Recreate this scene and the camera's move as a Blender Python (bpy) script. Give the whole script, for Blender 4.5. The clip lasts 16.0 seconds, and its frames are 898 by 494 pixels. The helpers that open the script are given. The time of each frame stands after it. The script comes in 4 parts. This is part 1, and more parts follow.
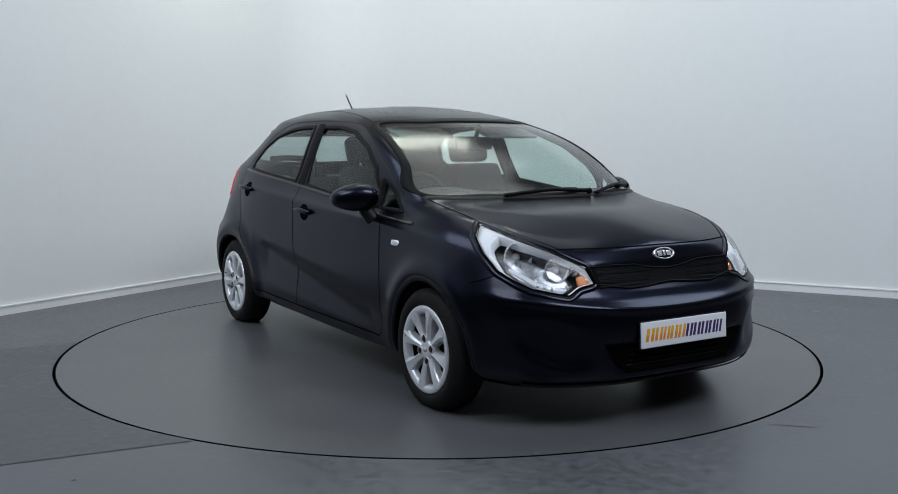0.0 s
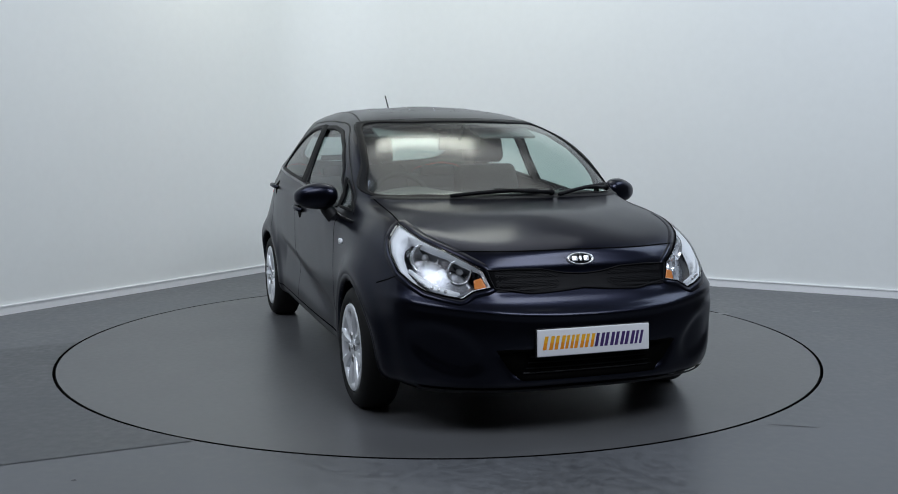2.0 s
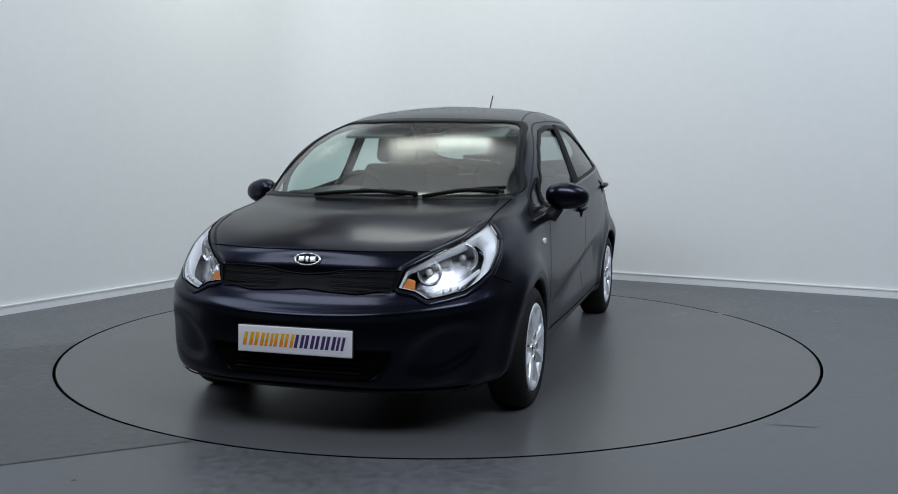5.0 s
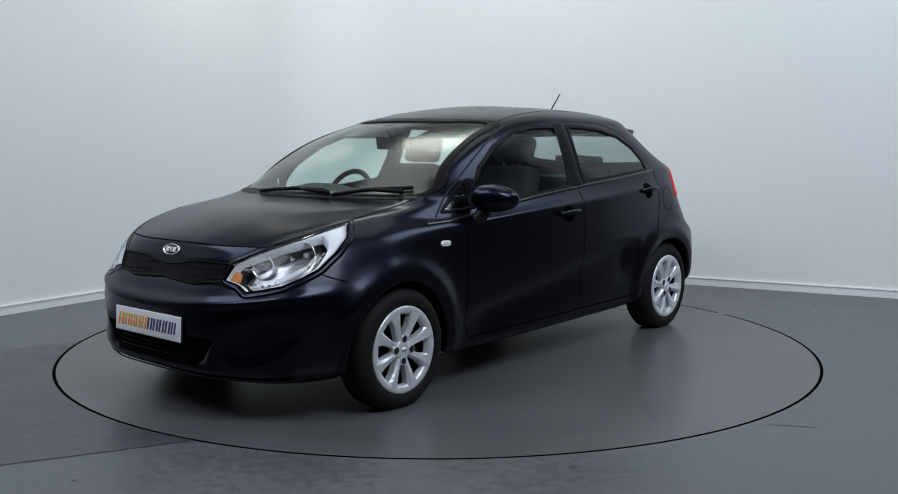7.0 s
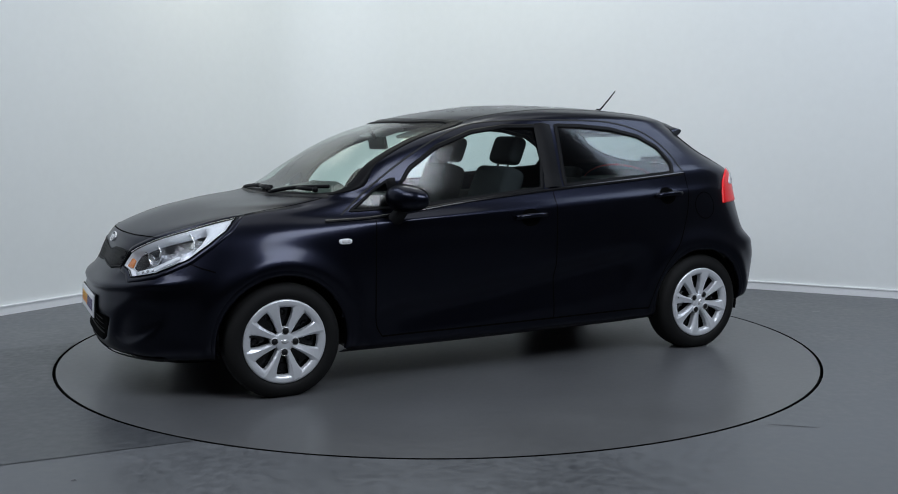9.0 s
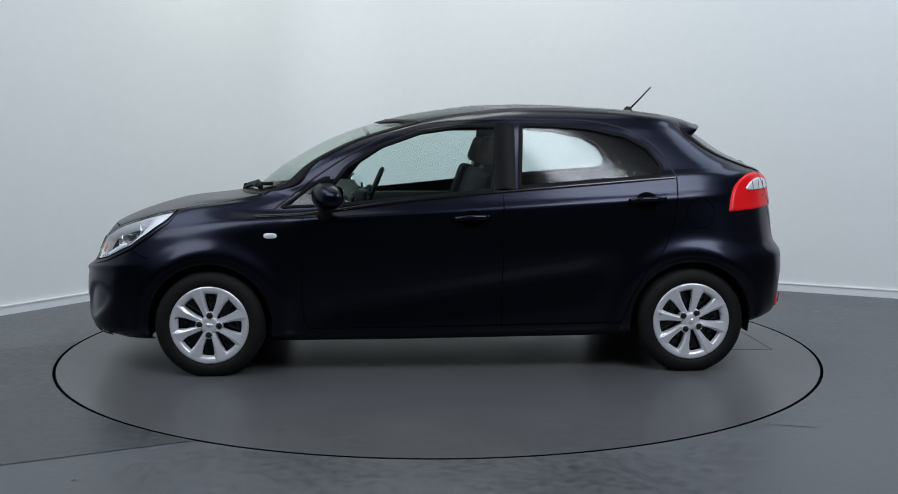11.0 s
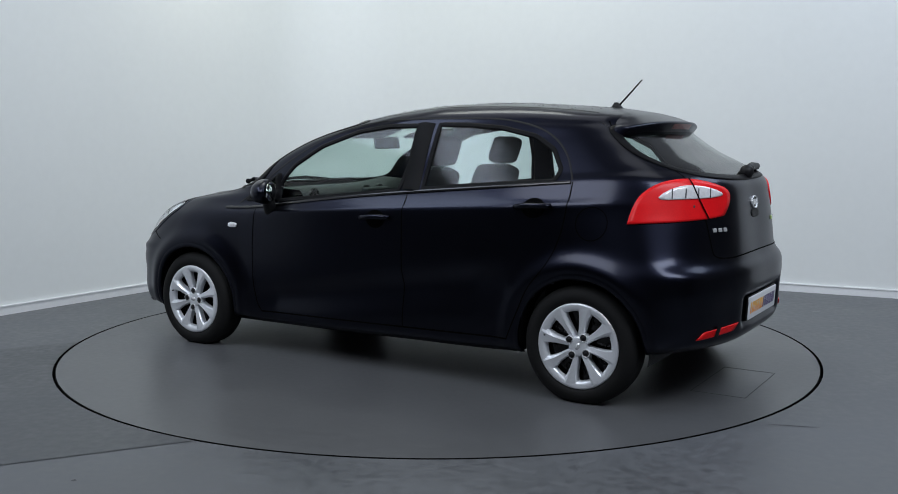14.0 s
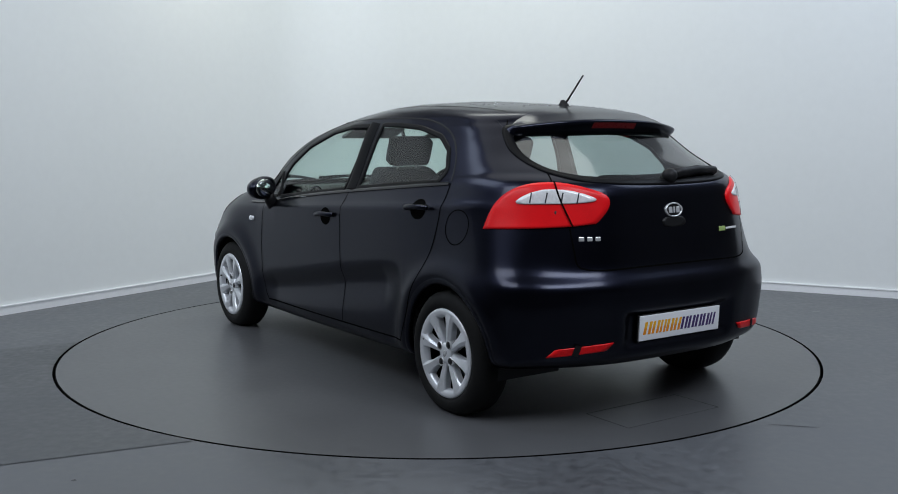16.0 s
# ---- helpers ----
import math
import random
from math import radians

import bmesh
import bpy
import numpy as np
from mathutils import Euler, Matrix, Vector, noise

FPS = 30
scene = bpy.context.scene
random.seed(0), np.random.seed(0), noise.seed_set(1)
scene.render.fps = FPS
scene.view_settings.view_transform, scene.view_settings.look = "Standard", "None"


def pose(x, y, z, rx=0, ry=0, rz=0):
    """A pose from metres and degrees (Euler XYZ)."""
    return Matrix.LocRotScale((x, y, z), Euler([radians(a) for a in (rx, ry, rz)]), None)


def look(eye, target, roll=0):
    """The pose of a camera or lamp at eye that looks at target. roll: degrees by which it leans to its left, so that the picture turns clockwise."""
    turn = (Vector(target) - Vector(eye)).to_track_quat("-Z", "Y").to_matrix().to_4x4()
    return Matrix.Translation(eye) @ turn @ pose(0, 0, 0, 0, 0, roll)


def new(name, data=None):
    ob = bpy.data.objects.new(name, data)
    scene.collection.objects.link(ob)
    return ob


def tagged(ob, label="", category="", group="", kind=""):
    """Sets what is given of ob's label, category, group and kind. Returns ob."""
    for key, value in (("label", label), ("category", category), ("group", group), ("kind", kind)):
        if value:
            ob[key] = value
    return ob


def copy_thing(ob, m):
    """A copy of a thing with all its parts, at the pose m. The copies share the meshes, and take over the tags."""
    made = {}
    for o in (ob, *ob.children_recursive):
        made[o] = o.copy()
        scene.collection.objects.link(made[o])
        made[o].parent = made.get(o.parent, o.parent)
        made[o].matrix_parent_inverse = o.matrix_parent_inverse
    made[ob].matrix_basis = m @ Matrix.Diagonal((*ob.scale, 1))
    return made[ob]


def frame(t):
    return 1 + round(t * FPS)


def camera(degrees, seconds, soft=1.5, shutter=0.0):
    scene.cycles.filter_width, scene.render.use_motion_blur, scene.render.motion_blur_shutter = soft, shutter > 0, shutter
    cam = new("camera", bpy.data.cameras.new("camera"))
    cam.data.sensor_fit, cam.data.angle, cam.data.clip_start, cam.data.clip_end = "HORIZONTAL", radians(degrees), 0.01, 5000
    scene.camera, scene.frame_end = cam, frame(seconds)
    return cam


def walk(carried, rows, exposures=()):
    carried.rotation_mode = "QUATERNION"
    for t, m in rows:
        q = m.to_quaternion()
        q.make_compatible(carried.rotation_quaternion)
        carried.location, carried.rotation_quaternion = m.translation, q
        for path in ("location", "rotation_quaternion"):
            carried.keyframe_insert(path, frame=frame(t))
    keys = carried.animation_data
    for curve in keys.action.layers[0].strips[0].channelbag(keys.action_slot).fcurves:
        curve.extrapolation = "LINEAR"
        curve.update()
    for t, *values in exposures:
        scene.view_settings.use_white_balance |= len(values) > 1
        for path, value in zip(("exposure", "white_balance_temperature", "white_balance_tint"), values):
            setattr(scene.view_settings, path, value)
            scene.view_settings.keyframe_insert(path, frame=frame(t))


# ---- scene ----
# ---- camera: a fixed tripod in front of the turntable ----
cam = camera(50.04, 16.0, soft=0.95)
EYE, AIM = (0.0, -5.904, 1.255), (0.0506, -0.9361, 0.6949)
walk(cam, [(0.0, look(EYE, AIM)), (16.0, look(EYE, AIM))])
scene.view_settings.exposure = 0.0

# ---- world and lights ----
world = bpy.data.worlds.new("studio_world")
scene.world = world
world.use_nodes = True
world.node_tree.nodes["Background"].inputs[0].default_value = (0.55, 0.60, 0.68, 1)
world.node_tree.nodes["Background"].inputs[1].default_value = 0.05


def area(name, eye, target, sx, sy, power, colour):
    d = bpy.data.lights.new(name, "AREA")
    d.shape, d.size, d.size_y, d.energy, d.color = "RECTANGLE", sx, sy, power, colour
    ob = new(name, d)
    ob.matrix_world = look(eye, target)
    return ob


# all the light comes from above: a broad ceiling panel over the car, a bright warm softbox towards the wall,
# cool panels high along both side walls, a small lamp close to the corner, two cool fill lamps added high near the
# camera
area("ceiling_panel_light", (0.0, 0.5, 4.7), (0.0, 0.5, 0), 4.2, 3.2, 46, (0.94, 0.98, 0.98))
area("softbox_light", (-0.1, 1.8, 4.4), (-0.1, 1.6, 0), 1.8, 1.1, 30, (0.95, 1.0, 0.89))
area("side_light", (-3.3, -0.6, 4.3), (0.4, 0.4, 0.6), 2.6, 1.5, 46, (0.72, 0.83, 1.0))
area("side_light", (4.1, 0.0, 4.3), (-0.4, 0.2, 0.6), 2.6, 1.5, 54, (0.70, 0.82, 1.0))
# added fill with no known source, placed to light the walls evenly
area("wall_fill_light", (-4.2, -4.4, 6.0), (-2.3, 3.0, 0.4), 4.4, 2.8, 210, (0.84, 0.90, 1.0))
area("wall_fill_light", (3.4, -5.2, 6.0), (3.1, 3.0, 0.5), 4.4, 2.8, 345, (0.82, 0.89, 1.0))
area("wall_wash_light", (-1.75, 2.1, 3.3), (-1.95, 2.8, 1.6), 0.5, 0.3, 2.5, (1.0, 0.97, 0.80))


# ---- materials ----
def material(name, colour, rough=0.5, metal=0.0, noise_scale=0.0, amount=0.0, bump=0.0, bump_scale=200.0, coat=0.0, detail=6.0, spec=0.5):
    """A principled material with two scales of tone variation and fine relief."""
    m = bpy.data.materials.new(name)
    m.use_nodes = True
    n, l = m.node_tree.nodes, m.node_tree.links
    b = n["Principled BSDF"]
    b.inputs["Base Color"].default_value = (*colour, 1)
    b.inputs["Roughness"].default_value = rough
    b.inputs["Metallic"].default_value = metal
    b.inputs["Coat Weight"].default_value = coat
    b.inputs["Specular IOR Level"].default_value = spec
    b.inputs["Coat Roughness"].default_value = 0.06
    co = n.new("ShaderNodeTexCoord")
    if amount:
        big, fine = n.new("ShaderNodeTexNoise"), n.new("ShaderNodeTexNoise")
        big.inputs["Scale"].default_value, fine.inputs["Scale"].default_value = noise_scale, noise_scale * 17
        big.inputs["Detail"].default_value = fine.inputs["Detail"].default_value = detail
        mix, ramp = n.new("ShaderNodeMath"), n.new("ShaderNodeMapRange")
        mix.operation = "ADD"
        l.new(co.outputs["Object"], big.inputs["Vector"])
        l.new(co.outputs["Object"], fine.inputs["Vector"])
        l.new(big.outputs["Fac"], mix.inputs[0])
        l.new(fine.outputs["Fac"], mix.inputs[1])
        ramp.inputs["From Min"].default_value, ramp.inputs["From Max"].default_value = 0.6, 1.4
        ramp.inputs["To Min"].default_value, ramp.inputs["To Max"].default_value = 1 - amount, 1 + amount
        l.new(mix.outputs[0], ramp.inputs["Value"])
        tone = n.new("ShaderNodeVectorMath")
        tone.operation = "SCALE"
        tone.inputs[0].default_value = colour
        l.new(ramp.outputs[0], tone.inputs["Scale"])
        l.new(tone.outputs[0], b.inputs["Base Color"])
        rr = n.new("ShaderNodeMath")
        rr.operation = "MULTIPLY"
        rr.inputs[1].default_value = rough
        l.new(ramp.outputs[0], rr.inputs[0])
        l.new(rr.outputs[0], b.inputs["Roughness"])
    if bump:
        t, bp = n.new("ShaderNodeTexNoise"), n.new("ShaderNodeBump")
        t.inputs["Scale"].default_value = bump_scale
        bp.inputs["Strength"].default_value, bp.inputs["Distance"].default_value = bump, 0.002
        l.new(co.outputs["Object"], t.inputs["Vector"])
        l.new(t.outputs["Fac"], bp.inputs["Height"])
        l.new(bp.outputs[0], b.inputs["Normal"])
    return m


def glass(name, tint, gloss_ior=1.5, rough=0.0, dirt=0.0):
    """A thin pane: tinted see-through film under a Fresnel gloss."""
    m = bpy.data.materials.new(name)
    m.use_nodes = True
    n, l = m.node_tree.nodes, m.node_tree.links
    n.remove(n["Principled BSDF"])
    tr, gl, fr, mx = (n.new("ShaderNode" + k) for k in ("BsdfTransparent", "BsdfGlossy", "LayerWeight", "MixShader"))
    tr.inputs[0].default_value = (*tint, 1)
    gl.inputs["Roughness"].default_value = rough
    fr.inputs["Blend"].default_value = 0.5
    pw, sc = n.new("ShaderNodeMath"), n.new("ShaderNodeMath")
    pw.operation, sc.operation = "POWER", "MULTIPLY_ADD"
    pw.inputs[1].default_value = 5.0
    f0 = 1.7 * ((gloss_ior - 1) / (gloss_ior + 1)) ** 2      # both faces of the pane
    sc.inputs[1].default_value, sc.inputs[2].default_value = 1 - f0, f0
    l.new(fr.outputs["Facing"], pw.inputs[0])
    l.new(pw.outputs[0], sc.inputs[0])
    l.new(sc.outputs[0], mx.inputs[0])
    l.new(tr.outputs[0], mx.inputs[1])
    l.new(gl.outputs[0], mx.inputs[2])
    l.new(mx.outputs[0], n["Material Output"].inputs["Surface"])
    return m


WALL = material("white_painted_wall", (0.74, 0.76, 0.75), 0.7, noise_scale=0.9, amount=0.02, bump=0.04, bump_scale=60)
TRIM = material("white_gloss_trim", (0.80, 0.81, 0.82), 0.4, noise_scale=3, amount=0.03)
DARKWALL = material("unseen_grey_wall", (0.17, 0.17, 0.175), 0.8, noise_scale=1.0, amount=0.1)
CEIL = material("ceiling_paint", (0.12, 0.12, 0.125), 0.8, noise_scale=1.0, amount=0.05)
FLOOR = material("grey_vinyl_floor", (0.092, 0.097, 0.105), 0.42, noise_scale=1.3, amount=0.34, bump=0.06, bump_scale=35)
FLOOR_DARK = material("darker_vinyl_sheet", (0.054, 0.058, 0.064), 0.40, noise_scale=1.3, amount=0.38, bump=0.06, bump_scale=35)
DISC = material("grey_turntable_vinyl", (0.090, 0.092, 0.096), 0.34, noise_scale=1.6, amount=0.17, bump=0.05, bump_scale=35)
JOINT = material("dark_joint", (0.05, 0.052, 0.055), 0.7)
GAP = material("black_gap", (0.0015, 0.0015, 0.0015), 0.9, spec=0.04)
SCUFF = material("chalky_scuff", (0.24, 0.245, 0.25), 0.6, noise_scale=20, amount=0.2)
PAINT = material("navy_pearl_paint", (0.0125, 0.0140, 0.0250), 0.32, 1.0, noise_scale=5, amount=0.06, coat=0.36)
PAINT.node_tree.nodes["Principled BSDF"].inputs["Coat Roughness"].default_value = 0.16
PAINT.node_tree.nodes["Principled BSDF"].inputs["Specular Tint"].default_value = (0.7, 0.7, 0.72, 1)
BLACK = material("black_plastic", (0.008, 0.008, 0.009), 0.5, noise_scale=30, amount=0.15, bump=0.05, bump_scale=400, spec=0.25)
GLOSSBLACK = material("gloss_black", (0.006, 0.006, 0.007), 0.16)
SEAL = material("black_window_seal", (0.006, 0.006, 0.007), 0.45, noise_scale=30, amount=0.1, spec=0.08)
RUBBER = material("tyre_rubber", (0.009, 0.009, 0.009), 0.7, noise_scale=15, amount=0.15, bump=0.1, bump_scale=150, spec=0.2)
SILVER = material("silver_wheel_paint", (0.76, 0.78, 0.81), 0.32, 0.42, noise_scale=20, amount=0.05)
CHROME = material("chrome", (0.82, 0.83, 0.84), 0.18, 0.6)
REFLECTOR = material("lamp_reflector", (0.90, 0.91, 0.93), 0.20, 0.75, noise_scale=40, amount=0.1)
SATIN = material("satin_chrome_panel", (0.42, 0.43, 0.46), 0.28, 0.8, noise_scale=25, amount=0.25)
LAMPHOUSE = material("smoked_chrome_housing", (0.07, 0.072, 0.08), 0.25, 0.1)
DROP = glass("water_drop", (0.9, 0.9, 0.9), 1.33)
HLTRIM = material("white_lamp_trim", (0.88, 0.90, 0.93), 0.28, 0.0)
AMBER = material("amber_bulb_cover", (0.72, 0.24, 0.06), 0.25)
RED = material("red_lamp_plastic", (0.80, 0.006, 0.010), 0.34, noise_scale=12, amount=0.10, coat=0.0, spec=0.3)
REDDARK = material("red_reflector", (0.70, 0.005, 0.008), 0.34, noise_scale=80, amount=0.25, spec=0.3)
CLEARLAMP = material("clear_lamp_plastic", (0.80, 0.80, 0.81), 0.15, 0.1, noise_scale=60, amount=0.2)
SEAT = material("dark_seat_fabric", (0.022, 0.023, 0.026), 0.9, noise_scale=40, amount=0.2, bump=0.2, bump_scale=300)
CABIN = material("charcoal_cabin_plastic", (0.030, 0.031, 0.033), 0.65, noise_scale=20, amount=0.12)
LINING = material("grey_headlining", (0.20, 0.20, 0.20), 0.9, noise_scale=30, amount=0.06)
PLATE = material("white_plate_plastic", (0.80, 0.81, 0.84), 0.25)
ORANGE = material("orange_plate_print", (0.80, 0.28, 0.01), 0.4)
YELLOW = material("yellow_orange_plate_print", (0.85, 0.42, 0.02), 0.4)
PURPLE = material("purple_plate_print", (0.055, 0.028, 0.13), 0.4)
GREENP = material("green_badge_print", (0.36, 0.48, 0.16), 0.4)
MIRROR = material("mirror_glass", (0.75, 0.80, 0.80), 0.03, 1.0)
SCREEN_GLASS = glass("laminated_screen_glass", (0.80, 0.93, 0.87), 1.75, 0.18)
HATCH_PANE = glass("tinted_hatch_glass", (0.58, 0.66, 0.64), 1.9, 0.10)
BRAKE_RED = material("dark_red_lens", (0.16, 0.004, 0.006), 0.3, noise_scale=60, amount=0.2)
SIDE_GLASS = glass("green_tinted_glass", (0.84, 0.93, 0.92), 1.44, 0.11)
LENS = glass("clear_lens", (0.96, 0.97, 0.98), 1.30, 0.05)


# ---- mesh helpers ----
def part(name, bm, mat, parent=None, label="", smooth=True):
    """Links a bmesh as one mesh object under a thing or a part."""
    me = bpy.data.meshes.new(name)
    bm.to_mesh(me)
    bm.free()
    if smooth:
        me.polygons.foreach_set("use_smooth", [True] * len(me.polygons))
    me.materials.append(mat)
    ob = new(name, me)
    if parent:
        ob.parent = parent
    return tagged(ob, label=label)


def add_box(bm, lo, hi, m=None, bevel=0.0):
    r = bmesh.ops.create_cube(bm, size=1.0)
    sz = [b - a for a, b in zip(lo, hi)]
    mid = [(a + b) / 2 for a, b in zip(lo, hi)]
    bmesh.ops.transform(bm, verts=r["verts"], matrix=(m or Matrix()) @ Matrix.Translation(mid) @ Matrix.Diagonal((*sz, 1)))
    if bevel:
        es = list({e for v in r["verts"] for e in v.link_edges})
        bmesh.ops.bevel(bm, geom=es, offset=bevel, segments=3, profile=0.6, affect="EDGES")


def box(lo, hi, m=None, bevel=0.0):
    bm = bmesh.new()
    add_box(bm, lo, hi, m, bevel)
    return bm


def add_lathe(bm, profile, steps=48, m=None):
    """Turns a profile of (radius, height) round the local y axis."""
    m = m or Matrix()
    rings = []
    for r, h in profile:
        rings.append([bm.verts.new(m @ Vector((r * math.cos(2 * math.pi * k / steps), h, r * math.sin(2 * math.pi * k / steps)))) for k in range(steps)])
    for a, b in zip(rings, rings[1:]):
        for k in range(steps):
            bm.faces.new((a[k], a[(k + 1) % steps], b[(k + 1) % steps], b[k]))
    return rings


def add_prism(bm, pts, depth, m):
    """Extrudes a flat outline of (x, y) by depth along local z."""
    a = [bm.verts.new(m @ Vector((x, y, 0))) for x, y in pts]
    b = [bm.verts.new(m @ Vector((x, y, depth))) for x, y in pts]
    bm.faces.new(a[::-1])
    bm.faces.new(b)
    for k in range(len(pts)):
        bm.faces.new((a[k], a[(k + 1) % len(pts)], b[(k + 1) % len(pts)], b[k]))


def add_tube(bm, pts, radius, steps=8, taper=1.0):
    rings = []
    for i, p in enumerate(pts):
        p = Vector(p)
        t = (Vector(pts[min(i + 1, len(pts) - 1)]) - Vector(pts[max(i - 1, 0)])).normalized()
        a = t.orthogonal().normalized() if not rings else (last - t * last.dot(t)).normalized()
        last, b = a, t.cross(a)
        r = radius * (1 + (taper - 1) * i / max(1, len(pts) - 1))
        rings.append([bm.verts.new(p + r * (a * math.cos(2 * math.pi * k / steps) + b * math.sin(2 * math.pi * k / steps))) for k in range(steps)])
    for a, b in zip(rings, rings[1:]):
        for k in range(steps):
            bm.faces.new((a[k], a[(k + 1) % steps], b[(k + 1) % steps], b[k]))
    bm.faces.new(rings[0][::-1])
    bm.faces.new(rings[-1])


# ---- room: floor round the turntable, two white walls with a rounded corner, added dark enclosure out of view ----
R_DISC = 2.231
WALL_H, WHITE_H = 7.2, 3.4


def wall_line():
    """Plan of the inner wall face: a straight run, a rounded corner, a straight run."""
    corner, a, b = Vector((-1.09, 4.0)), Vector((-0.549, -0.836)), Vector((0.888, -0.460))
    r = 0.9
    half = math.acos(a.dot(b)) / 2
    t = r / math.tan(half)
    centre = corner + (a + b).normalized() * (r / math.sin(half))
    p0, p1 = corner + a * t, corner + b * t
    a0 = math.atan2(*(p0 - centre).yx)
    a1 = math.atan2(*(p1 - centre).yx)
    if a1 > a0:
        a1 -= 2 * math.pi
    arc = [centre + r * Vector((math.cos(a0 + (a1 - a0) * k / 64), math.sin(a0 + (a1 - a0) * k / 64))) for k in range(65)]
    return corner + a * 6.6, arc, corner + b * 6.6


W0, ARC, W1 = wall_line()


def strip(path, lo, hi, thick, shift=0.0):
    """An upright slab along a plan path: inner face on the path, moved inward by shift."""
    bm = bmesh.new()
    cols = []
    for i, p in enumerate(path):
        d = (path[min(i + 1, len(path) - 1)] - path[max(i - 1, 0)]).normalized()
        n = Vector((d.y, -d.x))
        q, o = p + n * shift, p - n * thick
        cols.append([bm.verts.new((*q, lo)), bm.verts.new((*q, hi)), bm.verts.new((*o, hi)), bm.verts.new((*o, lo))])
    for a, b in zip(cols, cols[1:]):
        for k in range(4):
            bm.faces.new((a[k], b[k], b[(k + 1) % 4], a[(k + 1) % 4]))
    bm.faces.new(cols[0])
    bm.faces.new(cols[-1][::-1])
    bmesh.ops.recalc_face_normals(bm, faces=bm.faces)
    return bm


WALLPATH = [W0, *ARC, W1]
o = tagged(part("wall_north", strip(WALLPATH, 0, WHITE_H, 0.15), WALL, smooth=False), "white painted studio wall with a rounded corner", "wall", kind="structure")
# added above the view: its height and tone set what bonnet and glass mirror
tagged(part("wall_upper", strip(WALLPATH, WHITE_H, WALL_H, 0.15), DARKWALL, smooth=False), "unseen dark upper wall, added to darken reflections in the car", "wall", kind="structure")
o = tagged(part("baseboard", strip(WALLPATH, 0.0, 0.060, -0.0005, 0.012), TRIM, smooth=False), "white painted skirting board along the studio wall", "baseboard", kind="structure")
o = tagged(part("trim", strip(WALLPATH, 0.060, 0.069, -0.0005, 0.019), TRIM, smooth=False), "white rounded top edge of the skirting board", "trim", kind="structure")


def floor_mesh(inner, outer, z, steps=160):
    bm = bmesh.new()
    a = [bm.verts.new((inner * math.cos(2 * math.pi * k / steps), inner * math.sin(2 * math.pi * k / steps), z)) for k in range(steps)]
    b = [bm.verts.new((outer * math.cos(2 * math.pi * k / steps), outer * math.sin(2 * math.pi * k / steps), z)) for k in range(steps)]
    for k in range(steps):
        j = (k + 1) % steps
        bm.faces.new((a[k], b[k], b[j], a[j]))
    return bm


tagged(part("floor", floor_mesh(R_DISC + 0.006, 16.0, 0.0), FLOOR, smooth=False), "scuffed grey vinyl studio floor", "floor", kind="structure")
bm = bmesh.new()
add_lathe(bm, [(R_DISC + 0.006, -0.06), (R_DISC + 0.006, -0.0005)], 160, Matrix.Rotation(radians(90), 4, "X"))
tagged(part("pit_edge", bm, GAP, smooth=False), "black edge of the pit round the turntable", "pit", kind="structure")
bm = bmesh.new()
bmesh.ops.create_circle(bm, cap_ends=True, segments=64, radius=2.6)
tagged(part("pit_floor", bm, GAP, smooth=False), "black pit under the turntable rim", "pit", kind="structure").location.z = -0.061


def vinyl_sheet():
    """A darker sheet of vinyl, cut round along the turntable."""
    bm = bmesh.new()
    p0, p1 = Vector((-1.02, -1.985)), Vector((-2.26, -0.03))
    a0, a1 = math.atan2(p0.y, p0.x), math.atan2(p1.y, p1.x)
    if a1 > a0:
        a1 -= 2 * math.pi
    if a0 - a1 > math.pi:
        a0, a1 = a0 - 2 * math.pi, a1
    r = R_DISC + 0.009
    arc = [Vector((r * math.cos(a0 + (a1 - a0) * k / 40), r * math.sin(a0 + (a1 - a0) * k / 40))) for k in range(41)]
    far = [arc[-1] + Vector((-0.89, -0.46)) * 4.0, arc[0] + Vector((-0.915, -0.403)) * 5.0]
    bm.faces.new([bm.verts.new((*q, 0.0)) for q in (*arc, *far)])
    bmesh.ops.recalc_face_normals(bm, faces=bm.faces)
    if bm.faces[:][0].normal.z < 0:
        bmesh.ops.reverse_faces(bm, faces=bm.faces)
    return bm


tagged(part("floor_sheet", vinyl_sheet(), FLOOR_DARK, smooth=False), "darker grey vinyl sheet laid beside the turntable", "floor", kind="structure").location.z = 0.0025
# unseen enclosure: added ceiling and walls, toned for what the paint reflects
bm = bmesh.new()
add_box(bm, (-9, -9.3, WALL_H), (9, 9, WALL_H + 0.1))
tagged(part("ceiling", bm, CEIL, smooth=False), "unseen grey ceiling, added to close the studio", "ceiling", kind="structure")
bm = box((-9, -9.3, 0), (9, -9.15, WALL_H))
tagged(part("wall_south", bm, DARKWALL, smooth=False), "unseen dark grey wall, added behind the camera for reflections", "wall", kind="structure")
tagged(part("wall_east", box((8.9, -9.15, 0), (9.05, 9, WALL_H)), DARKWALL, smooth=False), "unseen dark grey side wall, added for reflections", "wall", kind="structure")
tagged(part("wall_west", box((-9.05, -9.15, 0), (-8.9, 9, WALL_H)), DARKWALL, smooth=False), "unseen dark grey side wall, added for reflections", "wall", kind="structure")

